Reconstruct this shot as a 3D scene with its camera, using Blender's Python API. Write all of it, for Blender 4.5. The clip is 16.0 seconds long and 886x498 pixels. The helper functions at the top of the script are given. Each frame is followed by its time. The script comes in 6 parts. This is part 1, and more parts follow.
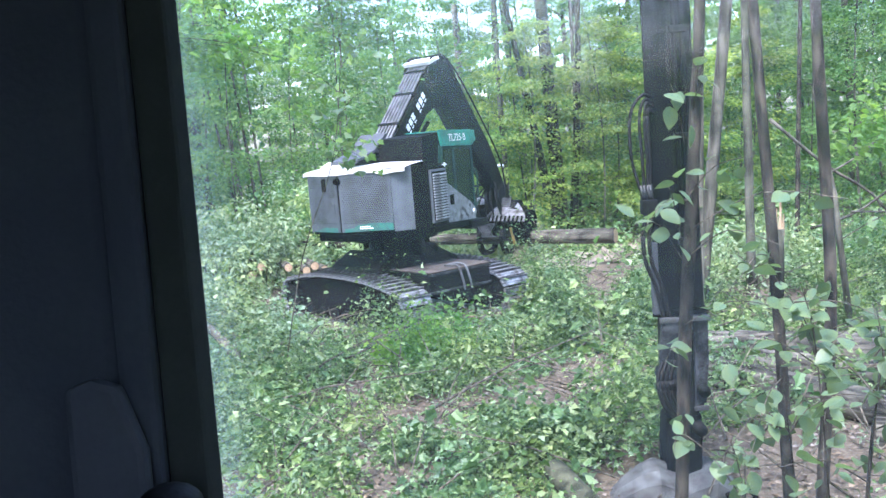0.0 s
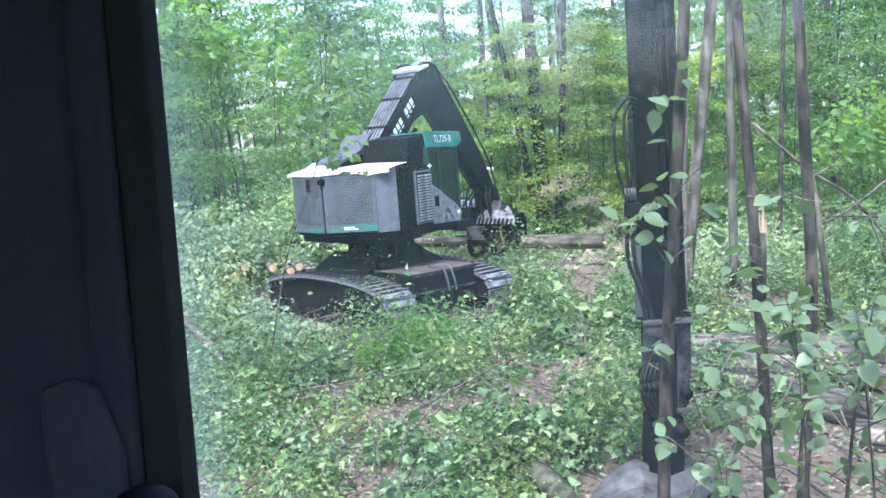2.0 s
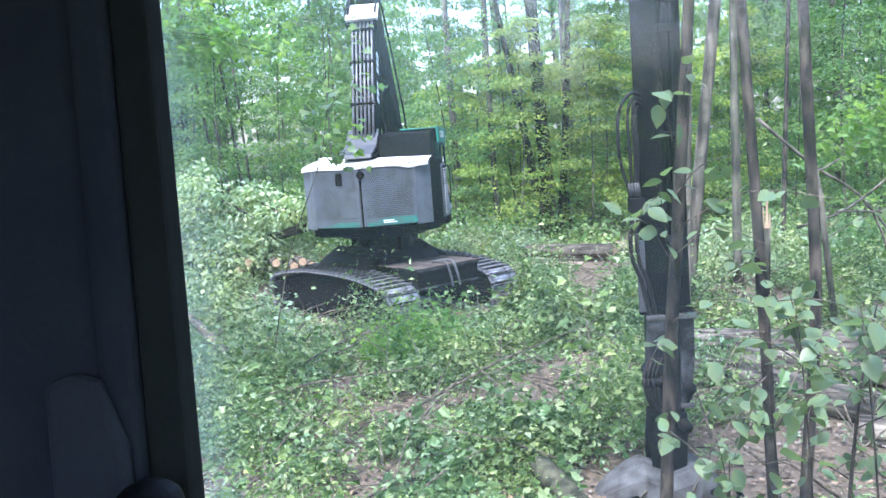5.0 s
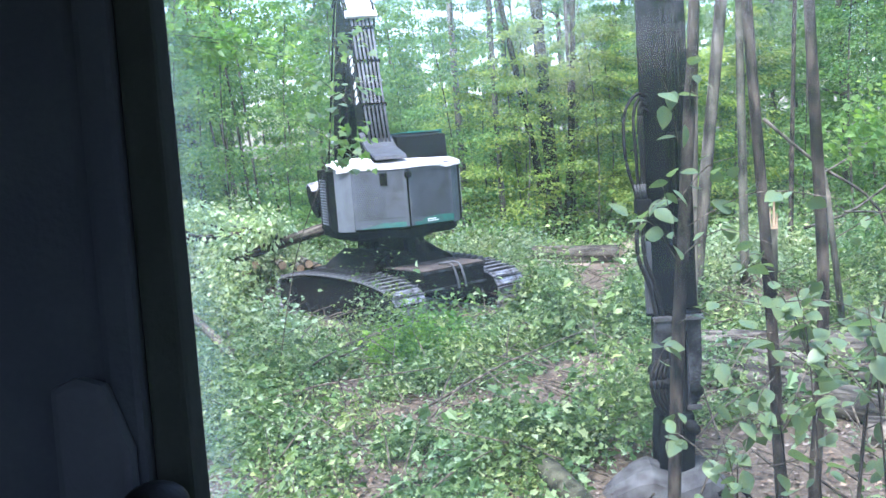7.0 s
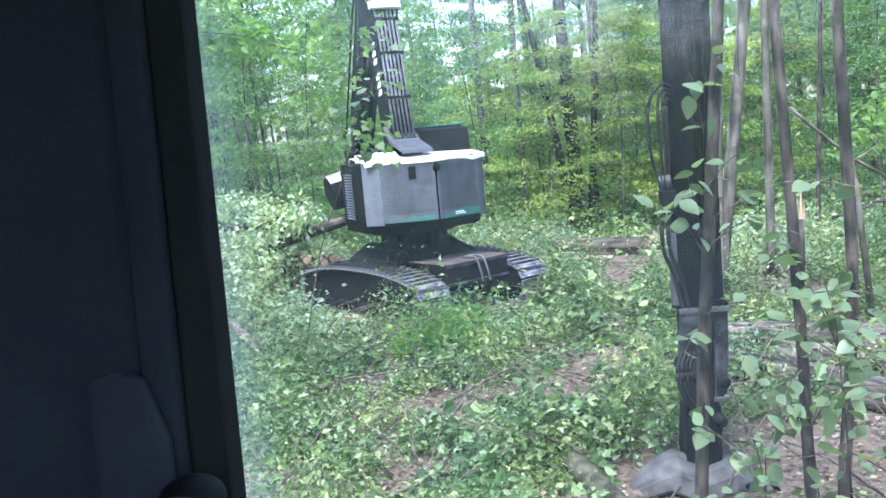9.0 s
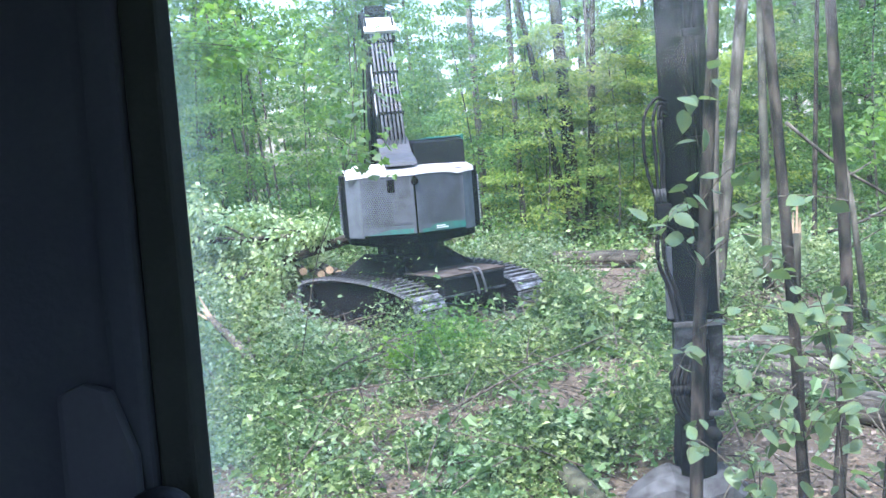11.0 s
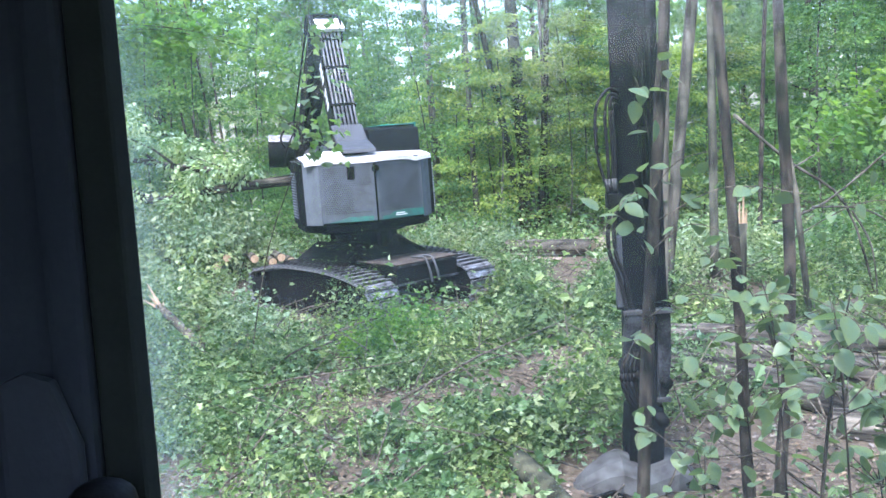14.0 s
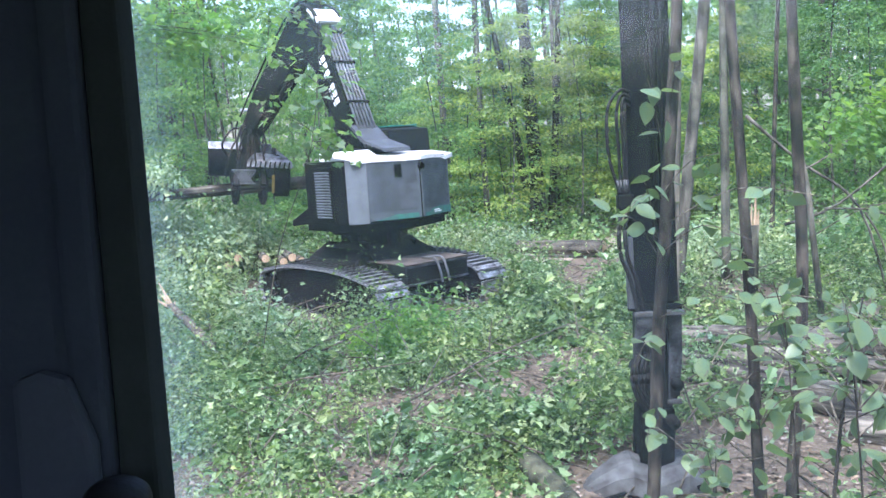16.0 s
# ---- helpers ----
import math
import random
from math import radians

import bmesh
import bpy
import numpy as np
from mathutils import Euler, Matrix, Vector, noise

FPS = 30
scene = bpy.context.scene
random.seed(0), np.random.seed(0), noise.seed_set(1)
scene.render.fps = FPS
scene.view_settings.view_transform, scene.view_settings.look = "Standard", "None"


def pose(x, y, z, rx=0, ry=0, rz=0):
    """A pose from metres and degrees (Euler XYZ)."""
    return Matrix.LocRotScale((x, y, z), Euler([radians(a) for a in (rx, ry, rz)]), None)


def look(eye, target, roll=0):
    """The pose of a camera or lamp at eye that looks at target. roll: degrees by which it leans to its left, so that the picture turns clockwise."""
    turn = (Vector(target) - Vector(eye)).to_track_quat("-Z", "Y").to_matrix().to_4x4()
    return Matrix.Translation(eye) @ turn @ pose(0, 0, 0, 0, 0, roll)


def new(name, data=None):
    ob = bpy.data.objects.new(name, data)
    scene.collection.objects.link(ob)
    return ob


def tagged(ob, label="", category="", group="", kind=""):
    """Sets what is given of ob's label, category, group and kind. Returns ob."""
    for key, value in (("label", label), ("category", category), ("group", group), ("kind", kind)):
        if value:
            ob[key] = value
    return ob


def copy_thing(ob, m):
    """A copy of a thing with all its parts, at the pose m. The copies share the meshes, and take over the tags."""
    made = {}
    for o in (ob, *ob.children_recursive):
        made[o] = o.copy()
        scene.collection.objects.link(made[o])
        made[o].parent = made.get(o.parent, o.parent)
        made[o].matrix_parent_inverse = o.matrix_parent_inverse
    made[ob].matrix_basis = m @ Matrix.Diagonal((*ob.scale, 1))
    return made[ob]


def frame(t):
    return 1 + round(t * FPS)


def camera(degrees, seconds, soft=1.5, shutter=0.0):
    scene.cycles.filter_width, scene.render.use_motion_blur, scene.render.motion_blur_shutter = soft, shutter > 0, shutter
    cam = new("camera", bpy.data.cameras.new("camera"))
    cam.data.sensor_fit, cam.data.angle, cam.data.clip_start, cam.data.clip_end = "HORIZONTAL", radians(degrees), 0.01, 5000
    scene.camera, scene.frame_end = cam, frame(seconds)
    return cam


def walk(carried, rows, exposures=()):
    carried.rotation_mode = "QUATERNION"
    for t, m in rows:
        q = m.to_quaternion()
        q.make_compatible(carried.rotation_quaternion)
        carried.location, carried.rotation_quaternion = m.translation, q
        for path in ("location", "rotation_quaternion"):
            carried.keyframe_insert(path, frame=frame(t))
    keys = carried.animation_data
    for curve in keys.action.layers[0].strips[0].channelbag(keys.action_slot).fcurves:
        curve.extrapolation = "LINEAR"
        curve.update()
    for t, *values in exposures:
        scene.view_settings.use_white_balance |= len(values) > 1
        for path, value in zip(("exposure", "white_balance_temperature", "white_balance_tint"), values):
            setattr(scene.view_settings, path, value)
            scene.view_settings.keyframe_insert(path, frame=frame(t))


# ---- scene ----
# A forest clearing seen from the cab of one machine: a tracked log harvester swings a stem round.

EYE_Z = 3.1


def eye_pose(x, yaw, pitch, roll):
    return pose(x, 0, EYE_Z, 0, 0, yaw) @ pose(0, 0, 0, 90 + pitch, 0, 0) @ pose(0, 0, 0, 0, 0, roll)


cam = camera(55.3, 16.0, soft=1.5)
PATH = [
    (0, -0.0174, 1.985, -6.691, -4.704),
    (0.5, -0.0161, 2.318, -6.662, -4.678),
    (1, -0.0152, 1.924, -6.653, -4.588),
    (1.5, -0.0140, 1.335, -6.543, -4.268),
    (2, -0.0136, 0.955, -6.673, -4.234),
    (2.5, -0.0146, 0.783, -6.841, -4.097),
    (3, -0.0144, 0.830, -6.857, -4.090),
    (3.5, -0.0134, 0.917, -7.024, -4.471),
    (4, -0.0149, 1.074, -7.068, -4.322),
    (6.5, -0.0123, 1.429, -6.837, -4.357),
    (7, -0.0129, 1.621, -6.824, -4.481),
    (7.5, -0.0140, 1.846, -6.865, -4.622),
    (8, -0.0143, 1.675, -7.119, -4.640),
    (8.5, -0.0144, 2.224, -7.403, -5.150),
    (8.7, -0.0185, 2.986, -7.301, -5.405),
    (10.8, -0.0036, 3.618, -6.242, -4.761),
    (11, -0.0009, 2.990, -6.344, -4.813),
    (11.5, 0.0006, 1.526, -6.745, -4.825),
    (12, 0.0023, 0.529, -7.021, -4.653),
    (12.5, 0.0056, 0.014, -7.299, -4.511),
    (13, 0.0042, -0.224, -7.442, -4.480),
    (13.5, 0.0034, -0.307, -7.442, -4.342),
    (14, 0.0008, -0.134, -7.393, -4.136),
    (14.5, 0.0018, 0.028, -7.432, -4.101),
    (15, 0.0032, -0.119, -7.383, -4.387),
    (15.5, -0.0022, -0.065, -7.383, -3.707),
    (16, -0.0014, 0.572, -7.311, -3.994),
]
walk(cam, [(t, eye_pose(x, a, p, r)) for t, x, a, p, r in PATH], exposures=[(0, 2.44, 5610, 25), (8.7, 2.44, 5610, 25), (11.4, 2.44, 5610, 25), (12.3, 2.3, 5610, 25), (16, 2.28, 5610, 25)])

# ---- daylight ----
world = bpy.data.worlds.new("sky")
world.use_nodes = True
scene.world = world
wt = world.node_tree
sky = wt.nodes.new("ShaderNodeTexSky")
sky.sky_type, sky.sun_disc = "NISHITA", False
sky.sun_elevation, sky.sun_rotation = radians(58), radians(200)
sky.air_density, sky.dust_density = 1.2, 3.0
wt.links.new(sky.outputs[0], wt.nodes["Background"].inputs[0])
wt.nodes["Background"].inputs[1].default_value = 0.15

sun = new("sun", bpy.data.lights.new("sun", "SUN"))
sun.data.energy, sun.data.angle, sun.data.color = 2.0, radians(14), (1.0, 0.97, 0.9)
sun.matrix_world = look((0, 0, 30), (6.2, 14.0, 3.0))


# ---- materials ----
def mat(name, rough=0.6, metal=0.0, spec=0.5):
    m = bpy.data.materials.new(name)
    m.use_nodes = True
    b = m.node_tree.nodes["Principled BSDF"]
    b.inputs["Roughness"].default_value, b.inputs["Metallic"].default_value = rough, metal
    b.inputs["Specular IOR Level"].default_value = spec
    return m, m.node_tree.nodes, m.node_tree.links, b


def ramp(nodes, stops):
    node = nodes.new("ShaderNodeValToRGB")
    r = node.color_ramp
    while len(r.elements) < len(stops):
        r.elements.new(0.5)
    for e, (p, c) in zip(r.elements, stops):
        e.position, e.color = p, (*c, 1)
    return node


def noise_node(nodes, links, scale, detail=5, stretch=None):
    co = nodes.new("ShaderNodeTexCoord")
    n = nodes.new("ShaderNodeTexNoise")
    n.inputs["Scale"].default_value, n.inputs["Detail"].default_value = scale, detail
    if stretch:
        mp = nodes.new("ShaderNodeMapping")
        mp.inputs["Scale"].default_value = stretch
        links.new(co.outputs["Object"], mp.inputs[0])
        links.new(mp.outputs[0], n.inputs["Vector"])
    else:
        links.new(co.outputs["Object"], n.inputs["Vector"])
    return n


def worn(name, base, dirt, rough=0.5, metal=0.0, scale=3.0, amount=0.5, bump=0.1, spec=0.5):
    """Paint or steel with blotches of dirt, finer grain and uneven gloss."""
    m, nd, ln, b = mat(name, rough, metal, spec)
    n1, n2 = noise_node(nd, ln, scale), noise_node(nd, ln, scale * 14)
    mx = nd.new("ShaderNodeMath")
    mx.operation = "MULTIPLY_ADD"
    mx.inputs[1].default_value = 0.4
    ln.new(n2.outputs[0], mx.inputs[0])
    ln.new(n1.outputs[0], mx.inputs[2])
    r = ramp(nd, [(0.72 - 0.3 * amount, base), (0.98 - 0.15 * amount, dirt)])
    ln.new(mx.outputs[0], r.inputs[0])
    ln.new(r.outputs[0], b.inputs["Base Color"])
    rr = nd.new("ShaderNodeMapRange")
    rr.inputs["To Min"].default_value, rr.inputs["To Max"].default_value = rough - 0.12, min(1, rough + 0.25)
    ln.new(mx.outputs[0], rr.inputs[0])
    ln.new(rr.outputs[0], b.inputs["Roughness"])
    bp = nd.new("ShaderNodeBump")
    bp.inputs["Strength"].default_value, bp.inputs["Distance"].default_value = bump, 0.02
    ln.new(n2.outputs[0], bp.inputs["Height"])
    ln.new(bp.outputs[0], b.inputs["Normal"])
    return m


def bark(name, dark, light, scale=9.0, grain=(1.0, 1.0, 0.12)):
    m, nd, ln, b = mat(name, 0.9, 0, 0.2)
    n1 = noise_node(nd, ln, scale, 8, grain)
    n2 = noise_node(nd, ln, 3.2, 6)
    oi = nd.new("ShaderNodeObjectInfo")
    r = ramp(nd, [(0.4, dark), (0.62, light)])
    ln.new(n1.outputs[0], r.inputs[0])
    mx = nd.new("ShaderNodeMix")
    mx.data_type, mx.blend_type = "RGBA", "MULTIPLY"
    mx.inputs[0].default_value = 0.9
    r2 = ramp(nd, [(0.35, (0.4, 0.42, 0.38)), (0.65, (1.35, 1.3, 1.2))])
    ln.new(n2.outputs[0], r2.inputs[0])
    ln.new(r.outputs[0], mx.inputs[6])
    ln.new(r2.outputs[0], mx.inputs[7])
    hs = nd.new("ShaderNodeHueSaturation")
    mr = nd.new("ShaderNodeMapRange")
    mr.inputs["To Min"].default_value, mr.inputs["To Max"].default_value = 0.75, 1.25
    ln.new(oi.outputs["Random"], mr.inputs[0])
    ln.new(mr.outputs[0], hs.inputs["Value"])
    ln.new(mx.outputs[2], hs.inputs["Color"])
    ln.new(hs.outputs[0], b.inputs["Base Color"])
    bp = nd.new("ShaderNodeBump")
    bp.inputs["Strength"].default_value, bp.inputs["Distance"].default_value = 0.7, 0.03
    ln.new(n1.outputs[0], bp.inputs["Height"])
    ln.new(bp.outputs[0], b.inputs["Normal"])
    return m


def leafy(name, colours, glow=0.45, rough=0.5, by_object=0.25, patch=1.1):
    """Leaves: a colour for each leaf, light from behind coming through, a faint waxy gloss."""
    m, nd, ln, b = mat(name, rough, 0, 0.35)
    geo, oi = nd.new("ShaderNodeNewGeometry"), nd.new("ShaderNodeObjectInfo")
    stops = [(i / max(1, len(colours) - 1), c) for i, c in enumerate(colours)]
    r = ramp(nd, stops)
    ln.new(geo.outputs["Random Per Island"], r.inputs[0])
    hs = nd.new("ShaderNodeHueSaturation")
    mr = nd.new("ShaderNodeMapRange")
    mr.inputs["To Min"].default_value, mr.inputs["To Max"].default_value = 1 - by_object, 1 + by_object
    ln.new(oi.outputs["Random"], mr.inputs[0])
    ln.new(mr.outputs[0], hs.inputs["Value"])
    # plants of one kind stand together: patches of yellower and of bluer green
    pn = noise_node(nd, ln, patch, 2)
    kinds = ramp(nd, [(0.34, (0.84, 0.96, 1.12)), (0.5, (1.0, 1.0, 1.0)), (0.68, (1.18, 1.1, 0.82))])
    ln.new(pn.outputs[0], kinds.inputs[0])
    tint = nd.new("ShaderNodeMix")
    tint.data_type, tint.blend_type = "RGBA", "MULTIPLY"
    tint.inputs[0].default_value = 1.0
    ln.new(r.outputs[0], tint.inputs[6])
    ln.new(kinds.outputs[0], tint.inputs[7])
    ln.new(tint.outputs[2], hs.inputs["Color"])
    ln.new(hs.outputs[0], b.inputs["Base Color"])
    tr = nd.new("ShaderNodeBsdfTranslucent")
    br = nd.new("ShaderNodeMix")
    br.data_type, br.blend_type = "RGBA", "MULTIPLY"
    br.inputs[0].default_value = 1.0
    br.inputs[7].default_value = (1.35, 1.5, 0.75, 1)
    ln.new(hs.outputs[0], br.inputs[6])
    ln.new(br.outputs[2], tr.inputs[0])
    ms = nd.new("ShaderNodeMixShader")
    ms.inputs[0].default_value = glow
    ln.new(b.outputs[0], ms.inputs[1])
    ln.new(tr.outputs[0], ms.inputs[2])
    ln.new(ms.outputs[0], nd["Material Output"].inputs[0])
    return m


BLACK = worn("black_paint", (0.0016, 0.002, 0.0024), (0.006, 0.0065, 0.0066), 0.6, 0, 2.5, 0.4, 0.25, 0.09)
STEEL_DARK = worn("oily_steel", (0.0025, 0.003, 0.0034), (0.011, 0.0105, 0.01), 0.5, 0.05, 4.0, 0.4, 0.25, 0.14)
GREY = worn("grey_paint", (0.095, 0.11, 0.132), (0.06, 0.067, 0.074), 0.5, 0, 3.0, 0.5, 0.08)
MESHGREY = worn("mesh_steel", (0.08, 0.094, 0.112), (0.045, 0.051, 0.058), 0.5, 0.2, 3.0, 0.6, 0.08)
GREEN = worn("green_paint", (0.012, 0.22, 0.155), (0.03, 0.12, 0.09), 0.4, 0, 2.5, 0.4, 0.05)
GREEN_DARK = worn("dark_green_paint", (0.003, 0.036, 0.028), (0.006, 0.02, 0.016), 0.45, 0, 2.5, 0.4, 0.05, 0.3)
WHITE = worn("white_sheet", (0.8, 0.81, 0.82), (0.55, 0.55, 0.53), 0.35, 0, 2.5, 0.3, 0.06)
STRIPE = worn("worn_green_stripe", (0.006, 0.12, 0.09), (0.04, 0.075, 0.07), 0.45, 0, 6.0, 0.55, 0.05)
COVER = worn("battered_cover", (0.3, 0.32, 0.34), (0.12, 0.125, 0.13), 0.4, 0.4, 7.0, 0.55, 0.5)
SLATE = worn("slate_paint", (0.045, 0.05, 0.06), (0.03, 0.033, 0.036), 0.5, 0, 4.0, 0.5, 0.1)
SCUFF = worn("scuffed_link", (0.006, 0.007, 0.008), (0.12, 0.125, 0.14), 0.32, 0.4, 5.0, 0.2, 0.3)
PIPE = worn("pipe_steel", (0.16, 0.165, 0.18), (0.06, 0.06, 0.06), 0.4, 0.5, 4.0, 0.6, 0.1)
GRAPPLE = worn("worn_shell", (0.23, 0.235, 0.235), (0.08, 0.077, 0.073), 0.6, 0.2, 7.0, 0.65, 0.6)
PLATE = worn("dull_plate", (0.34, 0.34, 0.37), (0.07, 0.063, 0.057), 0.45, 0.4, 6.0, 0.6, 0.3)
ALU = worn("bare_steel", (0.5, 0.52, 0.54), (0.2, 0.19, 0.18), 0.38, 0.75, 5.0, 0.5, 0.2)
TRACK = worn("track_steel", (0.018, 0.0175, 0.018), (0.24, 0.245, 0.26), 0.38, 0.5, 7.0, 0.25, 0.4)
GROUSER = worn("worn_grouser", (0.42, 0.43, 0.46), (0.08, 0.075, 0.07), 0.3, 0.7, 9.0, 0.55, 0.2)
LIDRUST = worn("dusty_lid", (0.03, 0.026, 0.023), (0.09, 0.075, 0.065), 0.8, 0.1, 5.0, 0.6, 0.5, 0.2)
MUD = worn("muddy_steel", (0.0025, 0.0025, 0.0026), (0.008, 0.0065, 0.0055), 0.9, 0, 2.0, 0.4, 0.5, 0.06)
RUBBER = worn("rubber_hose", (0.004, 0.004, 0.0045), (0.012, 0.012, 0.012), 0.5, 0, 9.0, 0.4, 0.1, 0.2)
DECAL = worn("decal_white", (0.75, 0.78, 0.78), (0.5, 0.52, 0.5), 0.5, 0, 6.0, 0.3, 0.02)
YELLOW = worn("yellow_guard", (0.3, 0.2, 0.04), (0.2, 0.14, 0.05), 0.55, 0, 5.0, 0.5, 0.1)
CABTRIM = worn("cab_plastic", (0.025, 0.031, 0.043), (0.035, 0.042, 0.053), 0.75, 0, 14.0, 0.4, 0.1, 0.3)
CABLIGHT = worn("cab_light_plastic", (0.034, 0.04, 0.053), (0.044, 0.051, 0.065), 0.7, 0, 14.0, 0.4, 0.1, 0.3)
# seal colour raised and greened: the soft glow along its edge is painted in
CABSEAL = worn("cab_seal", (0.017, 0.022, 0.021), (0.025, 0.031, 0.029), 0.8, 0, 20.0, 0.3, 0.1, 0.3)
# lightened grey bark: the haze over the far trunks is put into the colour
BARK = bark("grey_bark", (0.04, 0.041, 0.033), (0.13, 0.128, 0.105))
BARK_DARK = bark("brown_bark", (0.011, 0.01, 0.0095), (0.055, 0.047, 0.04), 16.0, (1.0, 1.0, 0.3))
# darker bark: the clump's shade is put into its colour; also on cut_log
BARK_DARKENED = bark("darkened_bark", (0.014, 0.016, 0.01), (0.062, 0.064, 0.043), 10.0, (1.0, 1.0, 0.25))
BARK_PALE = bark("pale_bark", (0.05, 0.046, 0.04), (0.16, 0.15, 0.13), 9.0)
LOGBARK = bark("log_bark", (0.02, 0.018, 0.016), (0.19, 0.175, 0.155), 17.0, (0.1, 1.0, 1.0))
STEMBARK = bark("stem_bark", (0.025, 0.022, 0.018), (0.1, 0.092, 0.08), 13.0, (0.1, 1.0, 1.0))
DUST = worn("fresh_sawdust", (0.42, 0.35, 0.26), (0.3, 0.24, 0.17), 0.9, 0, 9.0, 0.5, 0.1, 0.1)
CUT = worn("fresh_cut_wood", (0.38, 0.28, 0.185), (0.28, 0.195, 0.12), 0.8, 0, 9.0, 0.5, 0.2, 0.2)
TWIG = bark("twig_bark", (0.035, 0.03, 0.024), (0.15, 0.13, 0.105), 20.0)
LEAF_WOODS = leafy("woods_leaf", [(0.05, 0.11, 0.045), (0.08, 0.16, 0.06), (0.12, 0.21, 0.075), (0.17, 0.27, 0.09)], 0.55)
LEAF_UNDER = leafy("undergrowth_leaf", [(0.023, 0.048, 0.014), (0.046, 0.09, 0.026), (0.084, 0.146, 0.048), (0.14, 0.205, 0.08), (0.28, 0.345, 0.185)], 0.4, 0.45)
LEAF_BRUSH = leafy("felled_leaf", [(0.12, 0.185, 0.095), (0.19, 0.265, 0.14), (0.27, 0.345, 0.21), (0.37, 0.43, 0.29)], 0.4)
LEAF_SAP = leafy("sapling_leaf", [(0.06, 0.105, 0.055), (0.085, 0.14, 0.075), (0.115, 0.165, 0.085), (0.19, 0.17, 0.07)], 0.4, 0.4, 0.3, 1.6)
# brighter, yellower woods leaf: sunshine on the thicket is put into the colour
LEAF_SUN = leafy("sunlit_leaf", [(0.09, 0.15, 0.045), (0.15, 0.22, 0.06), (0.21, 0.28, 0.075), (0.28, 0.33, 0.1)], 0.6)
LEAF_MAPLE = leafy("maple_leaf", [(0.075, 0.15, 0.04), (0.11, 0.2, 0.05), (0.16, 0.25, 0.06)], 0.55)
LEAF_FERN = leafy("fern_leaf", [(0.05, 0.125, 0.025), (0.085, 0.185, 0.035), (0.12, 0.24, 0.045), (0.18, 0.31, 0.06)], 0.5)
LITTER = leafy("dry_leaf", [(0.06, 0.042, 0.032), (0.11, 0.08, 0.06), (0.17, 0.13, 0.1), (0.28, 0.23, 0.19)], 0.1, 0.8)


def ground_mat():
    m, nd, ln, b = mat("forest_floor", 0.95, 0, 0.15)
    n1, n2 = noise_node(nd, ln, 0.6, 6), noise_node(nd, ln, 22.0, 8)
    r1 = ramp(nd, [(0.3, (0.04, 0.032, 0.023)), (0.5, (0.1, 0.079, 0.057)), (0.75, (0.17, 0.14, 0.107))])
    mx = nd.new("ShaderNodeMath")
    mx.operation = "MULTIPLY_ADD"
    mx.inputs[1].default_value = 0.75
    sc = nd.new("ShaderNodeMath")
    sc.operation = "MULTIPLY"
    sc.inputs[1].default_value = 0.3
    ln.new(n1.outputs[0], sc.inputs[0])
    ln.new(n2.outputs[0], mx.inputs[0])
    ln.new(sc.outputs[0], mx.inputs[2])
    ln.new(mx.outputs[0], r1.inputs[0])
    ln.new(r1.outputs[0], b.inputs["Base Color"])
    bp = nd.new("ShaderNodeBump")
    bp.inputs["Strength"].default_value, bp.inputs["Distance"].default_value = 0.8, 0.05
    ln.new(n2.outputs[0], bp.inputs["Height"])
    ln.new(bp.outputs[0], b.inputs["Normal"])
    return m


GROUND = ground_mat()
TRAIL = worn("bare_earth", (0.2, 0.165, 0.13), (0.3, 0.25, 0.2), 0.95, 0, 1.5, 0.6, 0.8, 0.1)


